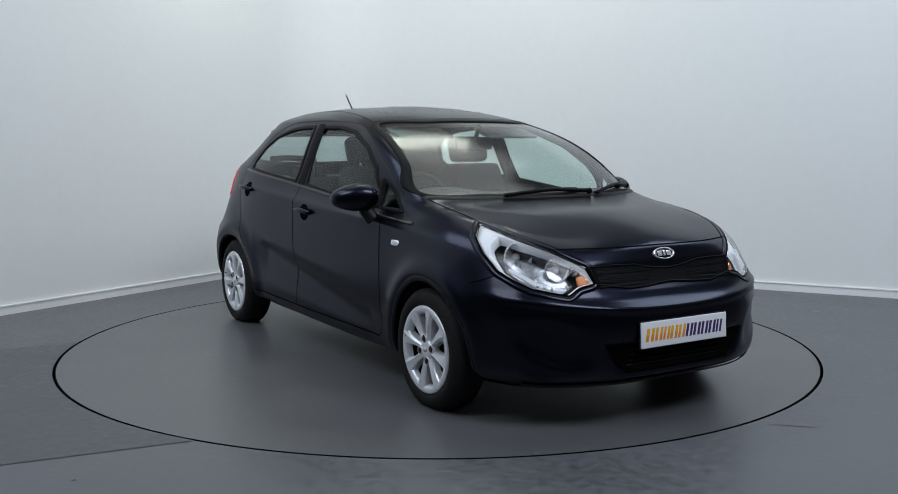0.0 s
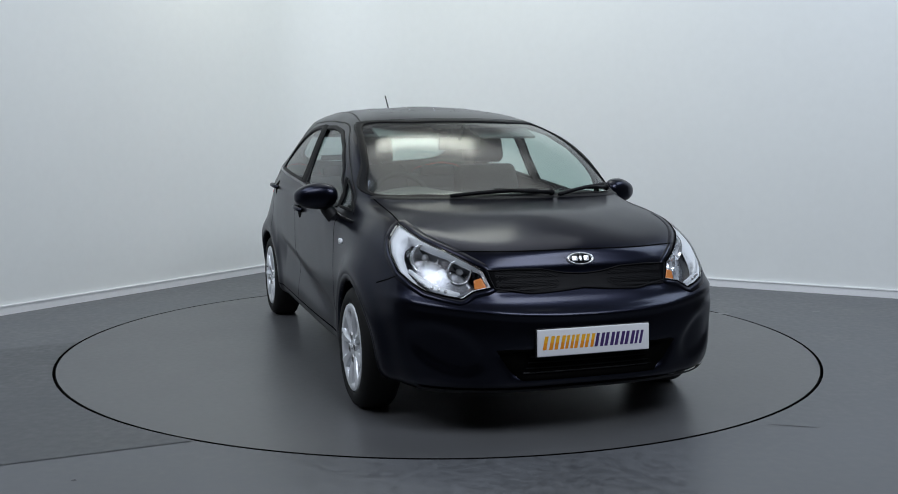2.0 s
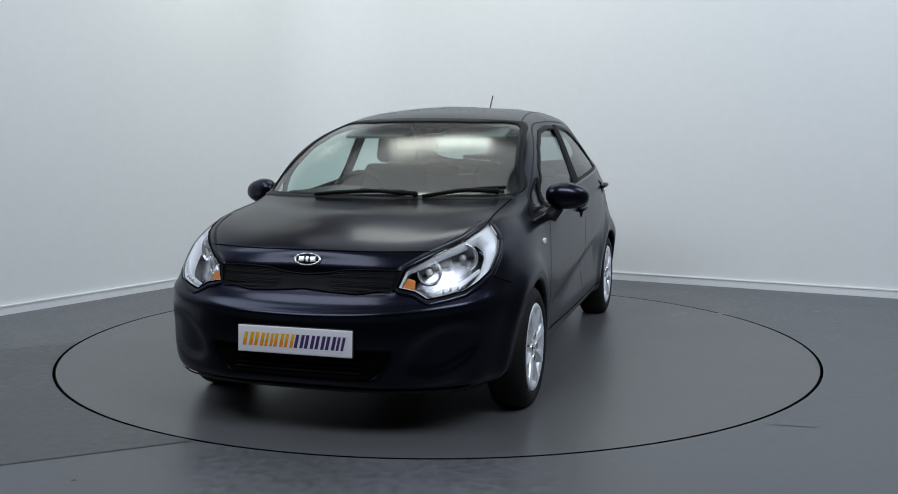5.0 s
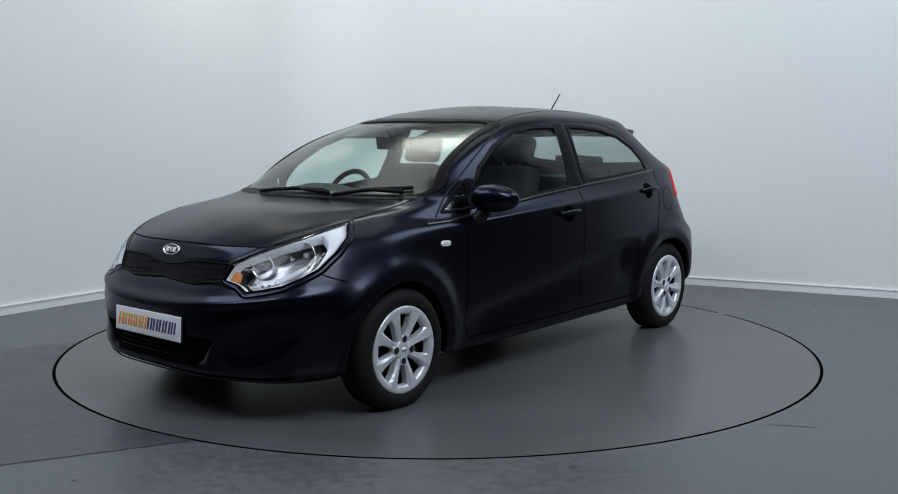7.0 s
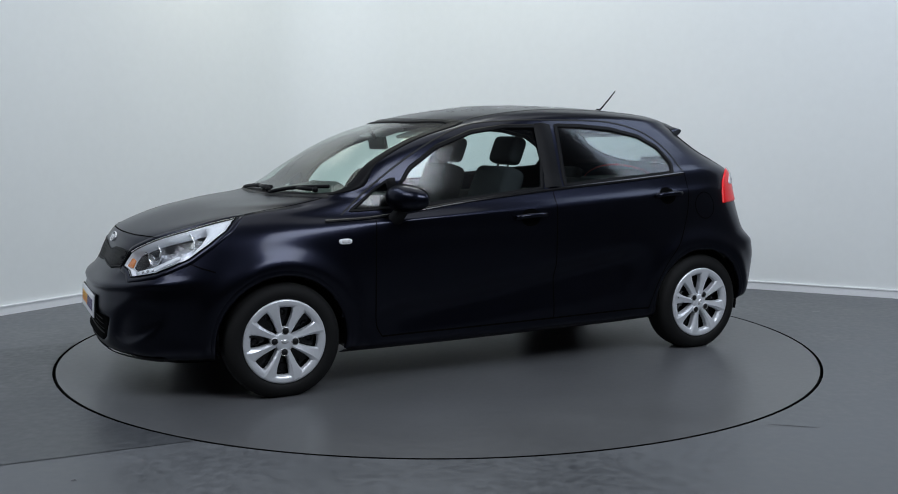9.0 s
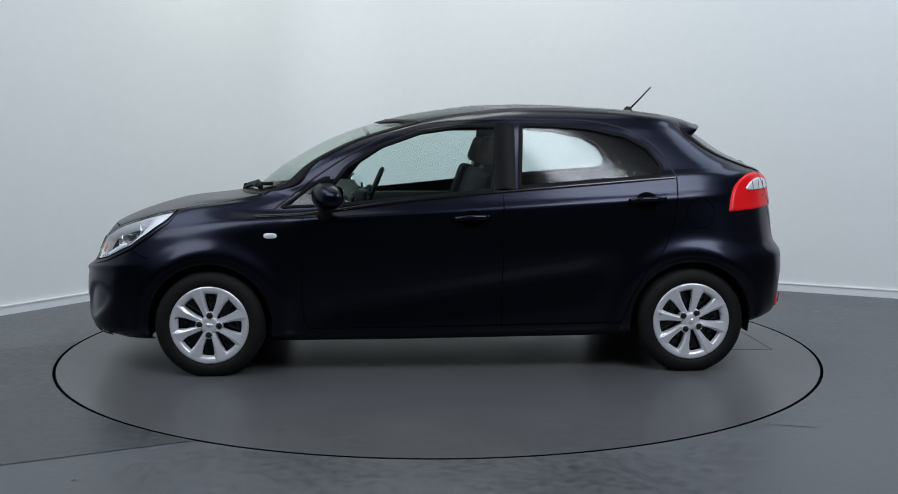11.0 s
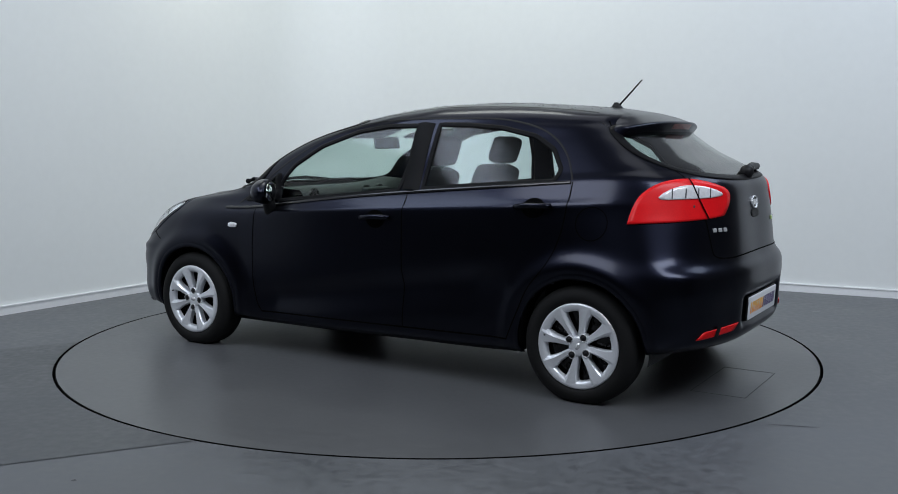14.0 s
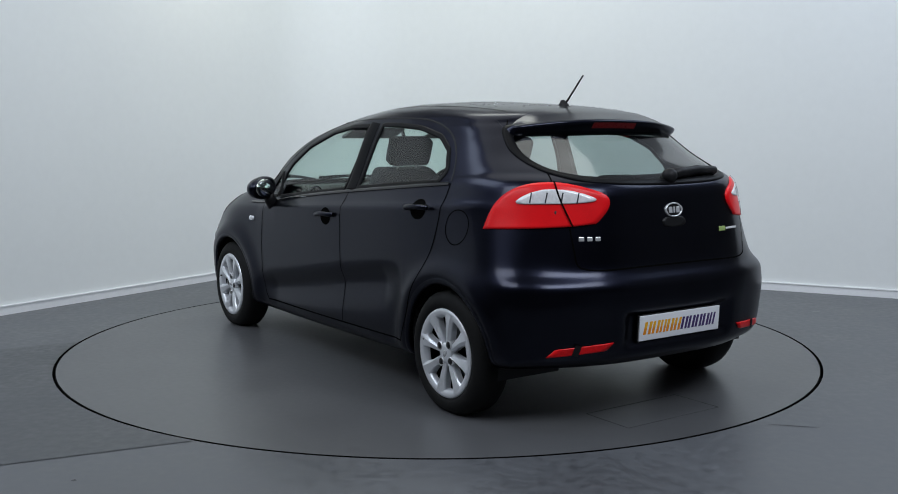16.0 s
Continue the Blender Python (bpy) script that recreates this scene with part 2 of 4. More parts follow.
# ---- turntable: a disc flush with the floor, with a rectangular hatch ----
turntable = tagged(new("turntable"), "round grey vinyl-covered turntable flush with the floor", "turntable")
bm = bmesh.new()
add_lathe(bm, [(R_DISC - 0.011, 0.0), (0.001, 0.0)], 160, Matrix.Rotation(radians(90), 4, "X"))
part("disc", bm, DISC, turntable, smooth=False)
bm = bmesh.new()
add_lathe(bm, [(R_DISC - 0.006, -0.05), (R_DISC - 0.006, -0.002), (R_DISC - 0.011, 0.0)], 160, Matrix.Rotation(radians(90), 4, "X"))
part("rubber_rim", bm, GAP, turntable, "thin black rubber edge", smooth=False)
for lo, hi in (((-1.983, -0.25, 0.0), (-1.980, 0.34, 0.0012)), ((-1.713, -0.25, 0.0), (-1.710, 0.34, 0.0012)),
               ((-1.980, -0.25, 0.0), (-1.713, -0.247, 0.0012)), ((-1.980, 0.337, 0.0), (-1.713, 0.34, 0.0012))):
    part("hatch_joint", box(lo, hi), JOINT, turntable, smooth=False)

# ---- car: shell lofted from its design lines; x forward, y to its left, z up, origin between the axles on the ground ----
car = tagged(new("car"), "dark navy five-door hatchback standing on the turntable", "car")
AXLE, HUB_Z, TYRE_R = 1.285, 0.277, 0.289
# each line runs from the front centre round the flank to the rear centre
LINES = [
    ((1.97, 0, .185), (1.93, .40, .185), (1.78, .64, .18), (1.55, .74, .185), (.85, .76, .175), (-.25, .77, .185), (-.95, .77, .20), (-1.68, .73, .265), (-1.85, .42, .27), (-1.885, 0, .27)),
    ((2.055, 0, .225), (2.015, .42, .225), (1.85, .69, .225), (1.55, .80, .235), (.85, .81, .215), (-.25, .82, .225), (-1.0, .82, .24), (-1.71, .78, .30), (-1.90, .45, .315), (-1.935, 0, .315)),
    ((2.085, 0, .38), (2.04, .42, .39), (1.86, .715, .40), (1.53, .835, .42), (.85, .83, .40), (-.25, .84, .40), (-1.05, .84, .43), (-1.735, .80, .45), (-1.92, .45, .47), (-1.955, 0, .47)),
    ((2.075, 0, .51), (2.03, .42, .52), (1.84, .725, .54), (1.5, .845, .57), (.85, .835, .58), (-.25, .845, .58), (-1.1, .855, .60), (-1.73, .805, .59), (-1.92, .47, .59), (-1.955, 0, .59)),
    ((2.02, 0, .595), (1.98, .42, .605), (1.80, .70, .65), (1.45, .825, .69), (.85, .83, .71), (-.25, .845, .73), (-1.15, .845, .74), (-1.67, .780, .70), (-1.88, .47, .67), (-1.915, 0, .67)),
    ((1.955, 0, .73), (1.91, .42, .735), (1.72, .675, .77), (1.40, .785, .80), (.85, .815, .82), (-.25, .835, .86), (-1.15, .825, .89), (-1.62, .735, .88), (-1.855, .46, .86), (-1.89, 0, .86)),
    ((1.89, 0, .805), (1.83, .38, .803), (1.60, .625, .852), (1.30, .715, .885), (.85, .770, .875), (-.25, .785, .975), (-1.15, .780, 1.03), (-1.60, .685, 1.04), (-1.82, .44, 1.03), (-1.86, 0, 1.025)),
    ((1.58, 0, .908), (1.53, .33, .90), (1.37, .545, .913), (1.17, .66, .925), (.84, .725, .955), (-.25, .75, 1.05), (-1.10, .745, 1.09), (-1.49, .660, 1.11), (-1.70, .42, 1.11), (-1.75, 0, 1.11)),
    ((1.18, 0, .965), (1.16, .30, .966), (1.10, .53, .966), (.98, .655, .982), (.70, .71, 1.035), (-.25, .715, 1.14), (-1.05, .70, 1.17), (-1.38, .630, 1.18), (-1.55, .41, 1.185), (-1.60, 0, 1.19)),
    ((.95, 0, 1.12), (.92, .28, 1.122), (.83, .51, 1.125), (.72, .630, 1.145), (.42, .672, 1.19), (-.25, .675, 1.24), (-.95, .655, 1.25), (-1.28, .595, 1.26), (-1.43, .39, 1.27), (-1.475, 0, 1.275)),
    ((.66, 0, 1.275), (.63, .27, 1.276), (.54, .48, 1.272), (.42, .595, 1.278), (.14, .628, 1.303), (-.25, .632, 1.328), (-.85, .612, 1.33), (-1.22, .56, 1.32), (-1.36, .37, 1.33), (-1.40, 0, 1.335)),
    ((.30, 0, 1.393), (.27, .25, 1.390), (.19, .44, 1.378), (.10, .545, 1.366), (-.08, .575, 1.372), (-.30, .585, 1.385), (-.80, .565, 1.387), (-1.17, .51, 1.372), (-1.30, .34, 1.376), (-1.34, 0, 1.382)),
    ((-.02, 0, 1.440), (-.05, .20, 1.437), (-.10, .34, 1.427), (-.14, .42, 1.418), (-.22, .45, 1.420), (-.35, .46, 1.427), (-.75, .44, 1.426), (-1.0, .39, 1.413), (-1.10, .25, 1.415), (-1.14, 0, 1.418)),
    ((-.25, 0, 1.458), (-.27, .02, 1.458), (-.30, .04, 1.458), (-.34, .05, 1.458), (-.40, .06, 1.459), (-.46, .06, 1.459), (-.54, .06, 1.457), (-.60, .05, 1.455), (-.66, .03, 1.453), (-.68, 0, 1.451)),
]


def spline(pts, n, ends=None):
    """Centripetal Catmull-Rom through pts (k, ..., 3), sampled at n even steps of chord length."""
    pts = np.asarray(pts, float)
    a, b = ends if ends else (2 * pts[0] - pts[1], 2 * pts[-1] - pts[-2])
    p = np.concatenate([a[None], pts, b[None]])
    d = np.linalg.norm(np.diff(p, axis=0), axis=-1)
    d = d.reshape(len(p) - 1, -1).mean(1)
    knot = np.concatenate([[0], np.cumsum(np.sqrt(d))])
    arc = np.concatenate([[0], np.cumsum(d[1:-1])])
    want = np.linspace(0, arc[-1], n)
    out = []
    for s in want:
        i = min(np.searchsorted(arc, s, side="right") - 1, len(arc) - 2)
        f = (s - arc[i]) / (arc[i + 1] - arc[i])
        t0, t1, t2, t3 = knot[i:i + 4]
        t = t1 + f * (t2 - t1)
        q0, q1, q2, q3 = p[i:i + 4]
        a1 = (t1 - t) / (t1 - t0) * q0 + (t - t0) / (t1 - t0) * q1
        a2 = (t2 - t) / (t2 - t1) * q1 + (t - t1) / (t2 - t1) * q2
        a3 = (t3 - t) / (t3 - t2) * q2 + (t - t2) / (t3 - t2) * q3
        b1 = (t2 - t) / (t2 - t0) * a1 + (t - t0) / (t2 - t0) * a2
        b2 = (t3 - t) / (t3 - t1) * a2 + (t - t1) / (t3 - t1) * a3
        out.append((t2 - t) / (t2 - t1) * b1 + (t - t1) / (t2 - t1) * b2)
    return np.array(out)


NU, NV = 260, 170
flip = np.array([1, -1, 1])
rings = []
for line in LINES:
    q = np.array(line, float)
    rings.append(spline(q, NU, (q[1] * flip, q[-2] * flip)))
GRID = spline(np.array(rings), NV)          # (NV, NU, 3)


def relief(g):
    """Pressed-in features of the skin: flank hollow, wheel-arch flares, bumper pockets, plate recesses."""
    g[..., 0] += 0.018 * np.clip((-1.35 - g[..., 0]) / 0.4, 0, 1) * np.clip((1.12 - g[..., 2]) / 0.15, 0, 1)
    g[..., 2] -= 0.010 * np.exp(-((g[..., 0] - 0.22) / 0.32) ** 2) * np.clip((g[..., 2] - 1.1) / 0.2, 0, 1)
    g[..., 1] *= 1 + 0.026 * np.exp(-((g[..., 0] - 0.55) / 0.40) ** 2) * np.clip((g[..., 2] - 0.96) / 0.08, 0, 1) * np.clip((1.41 - g[..., 2]) / 0.08, 0, 1)
    x, y, z = g[..., 0].copy(), g[..., 1].copy(), g[..., 2].copy()
    side = np.clip((y - 0.55) / 0.2, 0, 1)
    for ax in (AXLE, -AXLE):
        d = np.hypot(x - ax, z - HUB_Z)
        g[..., 1] += 0.021 * side * np.exp(-((d - 0.375) / 0.058) ** 2) * (z > 0.2)
    # scalloped hollow low on the doors that rises to the rear
    zc = 0.35 + 0.15 * (0.6 - x)
    g[..., 1] -= 0.030 * side * np.exp(-(np.where(z > zc, (z - zc) / 0.060, (z - zc) / 0.12)) ** 2) * np.clip((0.9 - x) / 0.25, 0, 1) * np.clip((x + 0.92) / 0.2, 0, 1)
    # shoulder crease
    zs = 0.845 + 0.055 * (0.6 - x)
    g[..., 1] += 0.016 * side * np.exp(-np.abs(z - zs) / np.where(z > zs, 0.024, 0.050)) * np.clip((0.9 - x) / 0.3, 0, 1) * np.clip((x + 1.6) / 0.3, 0, 1)
    front = np.clip((x - 1.6) / 0.2, 0, 1)
    # lower intake and the plate's flat
    w = 1 / (1 + np.exp((np.abs(y) - 0.40 + 0.5 * (0.38 - z)) / 0.012)) / (1 + np.exp((np.abs(z - 0.325) - 0.055) / 0.006))
    g[..., 0] -= 0.03 * front * w
    # bumper side pockets
    w = 1 / (1 + np.exp((np.hypot((y - 0.60) / 0.13, (z - 0.385 - 0.35 * (y - 0.6)) / 0.085) - 1) / 0.10))
    g[..., 0] -= 0.019 * front * w
    # grille slot
    w = 1 / (1 + np.exp((y - 0.40) / 0.012)) / (1 + np.exp((np.abs(z - 0.658) - 0.048) / 0.006))
    g[..., 0] -= 0.012 * front * w
    # ledge over the bumper
    g[..., 0] += 0.017 * front * np.exp(-((z - 0.528 - 0.09 * y ** 2) / 0.020) ** 2)
    # rear: ledge over the bumper, plate recess
    rear = np.clip((-1.5 - x) / 0.2, 0, 1)
    g[..., 0] -= 0.020 * rear * np.exp(-((z - 0.64) / 0.035) ** 2)
    w = 1 / (1 + np.exp((np.abs(y) - 0.33) / 0.012)) / (1 + np.exp((np.abs(z - 0.43) - 0.075) / 0.008))
    g[..., 0] += 0.03 * rear * w
    return g


GRID = relief(GRID)
HALF = GRID.reshape(-1, 3)
QUADS = np.array([(v * NU + u, v * NU + u + 1, (v + 1) * NU + u + 1, (v + 1) * NU + u) for v in range(NV - 1) for u in range(NU - 1)])
VERTS = np.concatenate([HALF, HALF * flip])
FACES = np.concatenate([QUADS, QUADS[:, ::-1] + len(HALF)])
MIDS = VERTS[FACES].mean(1)


def grid_normals():
    du, dv = np.gradient(GRID, axis=1), np.gradient(GRID, axis=0)
    n = np.cross(du, dv)
    n /= np.linalg.norm(n, axis=-1, keepdims=True) + 1e-9
    n[:, 0, 1] = n[:, -1, 1] = 0
    n = n.reshape(-1, 3)
    out = np.sum(n * (HALF - np.array([0, 0, 0.7])), axis=1)
    n *= np.sign(np.median(out))
    return np.concatenate([n, n * flip])


NORMALS = grid_normals()


def from_arrays(name, verts, faces, mat, parent, label="", normals=None):
    used = np.unique(faces)
    back = np.zeros(len(verts), int)
    back[used] = np.arange(len(used))
    me = bpy.data.meshes.new(name)
    me.from_pydata(verts[used].tolist(), [], back[faces].tolist())
    me.polygons.foreach_set("use_smooth", [True] * len(me.polygons))
    if normals is not None:
        me.normals_split_custom_set_from_vertices(normals[used].tolist())
    me.materials.append(mat)
    ob = new(name, me)
    ob.parent = parent
    return tagged(ob, label=label)


from mathutils.bvhtree import BVHTree
SKIN = BVHTree.FromPolygons(VERTS.tolist(), FACES.tolist())


def inside(poly, a, b):
    """Which points (a, b) lie in the outline."""
    hit = np.zeros(len(a), bool)
    for (x0, y0), (x1, y1) in zip(poly, [*poly[1:], poly[0]]):
        cross = ((y0 > b) != (y1 > b)) & (a < (x1 - x0) * (b - y0) / (y1 - y0 + 1e-12) + x0)
        hit ^= cross
    return hit


def curve2(pts, n, closed=True):
    """A smooth outline through pts, as n points."""
    p = np.asarray(pts, float)
    if not closed:
        return spline(p, n)
    p = np.concatenate([p, p[:1]])
    return spline(p, n + 1, (p[-2], p[1]))[:-1]


def dense(pts, n):
    """Straight-sided outline with n even points."""
    p = np.asarray(pts, float)
    p = np.concatenate([p, p[:1]])
    s = np.concatenate([[0], np.cumsum(np.linalg.norm(np.diff(p, axis=0), axis=1))])
    w = np.linspace(0, s[-1], n, endpoint=False)
    return np.stack([np.interp(w, s, p[:, k]) for k in range(p.shape[1])], 1)


def drop(q, way, lift):
    """The skin's point under q along -way, lifted along the normal."""
    way = Vector(way).normalized()
    place, normal, _, _ = SKIN.ray_cast(Vector(q) + way * 0.8, -way)
    if place is None:
        place, normal, _, _ = SKIN.find_nearest(Vector(q))
    if normal.dot(way) < 0:
        normal = -normal
    return place + normal * lift, normal


def face_out(bm, way):
    """Turns all faces of a panel to the outside."""
    bmesh.ops.recalc_face_normals(bm, faces=bm.faces)
    way = Vector(way)
    if sum(f.normal.dot(way) * f.calc_area() for f in bm.faces) < 0:
        bmesh.ops.reverse_faces(bm, faces=bm.faces)


def patch(outline, way, lift, name, mat, parent, label="", rings=6, skirt=0.008, sink=0.0):
    """A panel laid on the skin inside an outline of rough 3D points."""
    bm = bmesh.new()
    o = np.asarray(outline, float)
    c = o.mean(0)
    rows = []
    for k in range(rings):
        f = 1 - k / rings
        row = []
        for q in o:
            p, n = drop(c + (q - c) * f, way, lift)
            row.append(bm.verts.new(p - n * sink))
        rows.append(row)
    p, n = drop(c, way, lift)
    tip = bm.verts.new(p - n * sink)
    for a, b in zip(rows, rows[1:]):
        for k in range(len(a)):
            bm.faces.new((a[k], a[(k + 1) % len(a)], b[(k + 1) % len(a)], b[k]))
    for k in range(len(o)):
        bm.faces.new((rows[-1][k], rows[-1][(k + 1) % len(o)], tip))
    if skirt:
        low = []
        for q in o:
            p, n = drop(q, way, lift - skirt)
            low.append(bm.verts.new(p - n * sink))
        for k in range(len(o)):
            bm.faces.new((low[k], low[(k + 1) % len(o)], rows[0][(k + 1) % len(o)], rows[0][k]))
    face_out(bm, way)
    return part(name, bm, mat, parent, label)


def frame_band(outer, inner, way, lift, name, mat, parent, label="", skirt=0.006, sink=0.0, steps=3):
    """A band on the skin between two outlines of as many points."""
    bm = bmesh.new()
    o, i = np.asarray(outer, float), np.asarray(inner, float)
    rows = []
    for k in range(steps + 1):
        rows.append([bm.verts.new(drop(q, way, lift - sink)[0]) for q in o + (i - o) * k / steps])
    if skirt:
        rows.insert(0, [bm.verts.new(drop(q, way, lift - skirt)[0]) for q in o])
        rows.append([bm.verts.new(drop(q, way, lift - skirt)[0]) for q in i])
    n = len(o)
    for a, b in zip(rows, rows[1:]):
        for k in range(n):
            bm.faces.new((a[k], a[(k + 1) % n], b[(k + 1) % n], b[k]))
    face_out(bm, way)
    return part(name, bm, mat, parent, label)


def seam(pts, way, width, name, mat, parent, lift=0.0012, n=60, smooth=True):
    """A thin strip along a line on the skin."""
    bm = bmesh.new()
    q = curve2(pts, n, False) if smooth else dense(pts, n)
    low = [drop(p, way, lift) for p in q]
    rows = []
    for k, (p, nn) in enumerate(low):
        t = (low[min(k + 1, n - 1)][0] - low[max(k - 1, 0)][0]).normalized()
        s = nn.cross(t).normalized() * width / 2
        rows.append((bm.verts.new(p + s), bm.verts.new(p + nn * width * 0.15), bm.verts.new(p - s)))
    for a, b in zip(rows, rows[1:]):
        bm.faces.new((a[0], b[0], b[1], a[1]))
        bm.faces.new((a[1], b[1], b[2], a[2]))
    return part(name, bm, mat, parent)


def inset(o, d):
    """Moves a closed outline inward by about d, in its own plane of (x, z)."""
    o = np.asarray(o, float)
    t = np.roll(o, -1, 0) - np.roll(o, 1, 0)
    n = np.stack([-t[:, 1], t[:, 0]], 1)
    n /= np.linalg.norm(n, axis=1, keepdims=True) + 1e-9
    area2 = np.sum(o[:, 0] * np.roll(o[:, 1], -1) - np.roll(o[:, 0], -1) * o[:, 1])
    return o + n * d * (1 if area2 > 0 else -1)


def slope_inset(o, d, steep):
    """Insets a screen's outline of (y, z) by about d along the raked glass; steep is its length per height."""
    k = np.array([1, steep])
    return inset(np.asarray(o, float) * k, d) / k


def pane(outline, way, axis, sink, name, mat, parent, label):
    """A smooth curved pane: a quadratic surface through the skin along an outline, its height along one axis."""
    o = np.asarray(outline, float)
    u, v = [k for k in range(3) if k != axis]
    q = np.array([drop(p, way, 0)[0] for p in o])
    mid = np.array([q[:, u].mean(), q[:, v].mean()])
    terms = lambda a, b: np.stack([np.ones_like(a), a, b, a * a, a * b, b * b], -1)
    fit, *_ = np.linalg.lstsq(terms(q[:, u] - mid[0], q[:, v] - mid[1]), q[:, axis], rcond=None)
    side = 1 if Vector(way)[axis] > 0 else -1
    c, rings_ = o.mean(0), 10
    bm, rows = bmesh.new(), []
    for k in range(rings_):
        p = c + (o - c) * (1 - k / rings_)
        p[:, axis] = terms(p[:, u] - mid[0], p[:, v] - mid[1]) @ fit - side * sink
        rows.append([bm.verts.new(r) for r in p])
    c[axis] = (terms(c[None, u] - mid[0], c[None, v] - mid[1]) @ fit)[0] - side * sink
    tip, n = bm.verts.new(c), len(o)
    for a, b in zip(rows, rows[1:]):
        for k in range(n):
            bm.faces.new((a[k], a[(k + 1) % n], b[(k + 1) % n], b[k]))
    for k in range(n):
        bm.faces.new((rows[-1][k], rows[-1][(k + 1) % n], tip))
    face_out(bm, way)
    return part(name, bm, mat, parent, label)


def side3(o, s):
    return np.stack([o[:, 0], np.full(len(o), 0.7 * s), o[:, 1]], 1)


# glass outlines: flank (x, z); screens (y, z)
FRONT_GLASS = [(.635, .905), (.20, .945), (-.205, .985), (-.240, 1.14), (-.252, 1.318), (-.05, 1.317), (.16, 1.287), (.39, 1.205), (.56, 1.097), (.645, .990)]
REAR_GLASS = [(-.365, 1.000), (-.70, 1.027), (-1.112, 1.056), (-1.128, 1.105), (-1.065, 1.198), (-.95, 1.262), (-.75, 1.305), (-.55, 1.320), (-.385, 1.323), (-.375, 1.15)]
QUARTER_GLASS = [(.905, .893), (.69, .903), (.685, .985), (.700, 1.035), (.76, .995), (.84, .935)]
SCREEN = [(-.695, .990), (-.40, .968), (0, .966), (.40, .968), (.695, .990), (.656, 1.13), (.608, 1.265), (.556, 1.338), (.27, 1.357), (0, 1.361), (-.27, 1.357), (-.556, 1.338), (-.608, 1.265), (-.656, 1.13)]
HATCH_GLASS = [(-.50, 1.088), (-.35, 1.066), (0, 1.055), (.35, 1.066), (.50, 1.088), (.562, 1.130), (.572, 1.19), (.552, 1.255), (.515, 1.305), (.25, 1.315), (-.25, 1.315), (-.515, 1.305), (-.552, 1.255), (-.572, 1.19), (-.562, 1.130)]
fg, rg, qg = (dense(p, 120) for p in (FRONT_GLASS, REAR_GLASS, QUARTER_GLASS))
sg, hg = curve2(SCREEN, 140), curve2(HATCH_GLASS, 120)

mx, my, mz = MIDS.T
on_side = np.abs(my) > 0.45
hole = np.zeros(len(MIDS), bool)
for o in (fg, rg, qg):
    hole |= on_side & inside(inset(o, -0.004).tolist(), mx, mz)
hole |= (mx > 0.15) & inside([(a, b) for a, b in slope_inset(sg, 0.008, 2.2)], my, mz)
hole |= (mx < -1.2) & inside([(a, b) for a, b in slope_inset(hg, 0.010, 1.35)], my, mz)
for ax in (AXLE, -AXLE):
    hole |= (np.abs(my) > 0.5) & (np.hypot(mx - ax, mz - HUB_Z) < 0.325)

# headlamp aperture in the skin, looked at along a diagonal
HL_WAY = Vector((0.80, 0.55, 0.25)).normalized()
HL = [(1.955, .405, .637), (1.925, .435, .705), (1.82, .540, .768), (1.68, .630, .818), (1.468, .675, .873), (1.53, .735, .818), (1.61, .750, .758), (1.71, .742, .690), (1.79, .705, .650), (1.85, .665, .622), (1.90, .605, .607), (1.945, .535, .594), (1.948, .485, .624)]
hl_u = HL_WAY.cross(Vector((0, 0, 1))).normalized()
hl_v = hl_u.cross(HL_WAY).normalized()


def flat_hl(p):
    p = np.asarray(p, float)
    return np.stack([p @ np.array(hl_u), p @ np.array(hl_v)], 1)


hl_out = dense(HL, 110)
hl2 = flat_hl(hl_out)
m2 = flat_hl(np.stack([mx, np.abs(my), mz], 1))
hole |= (mx > 1.4) & inside(inset(hl2, -0.010).tolist(), m2[:, 0], m2[:, 1])

# panels that open: doors, bonnet, tailgate
FRONT_DOOR = [(.83, .835), (.80, .60), (.79, .30), (.76, .245), (-.26, .262), (-.27, .60), (-.275, .97), (-.30, 1.34), (-.05, 1.345), (.20, 1.31), (.47, 1.20), (.70, 1.06), (.95, .88)]
REAR_DOOR = [(-.26, .262), (-.90, .275), (-.955, .40), (-1.02, .53), (-1.12, .66), (-1.18, .80), (-1.205, .95), (-1.21, 1.055), (-1.13, 1.18), (-1.02, 1.275), (-.85, 1.335), (-.60, 1.35), (-.30, 1.34), (-.275, .97), (-.27, .60)]
fd, rd = inside(FRONT_DOOR, mx, mz) & on_side & ~hole, inside(REAR_DOOR, mx, mz) & on_side & ~hole
BONNET = [(1.925, 0), (1.90, .305), (1.82, .53), (1.47, .665), (1.25, .66), (1.0, .672), (1.13, .49), (1.20, 0)]
bon = inside([*BONNET, *[(x, -y) for x, y in BONNET[::-1]]], mx, my) & (mz > 0.77) & (mz < 1.0) & ~hole
GATE = [(-.60, .72), (-.50, .70), (0, .695), (.50, .70), (.60, .72), (.70, .86), (.74, 1.0), (.66, 1.20), (.60, 1.30), (-.60, 1.30), (-.66, 1.20), (-.74, 1.0), (-.70, .86)]
gate = (mx < -1.32) & inside(GATE, my, mz) & ~hole & ~rd
rest = ~(hole | fd | rd | bon | gate)
body = from_arrays("body", VERTS, FACES[rest], PAINT, car, normals=NORMALS)
doors = {}
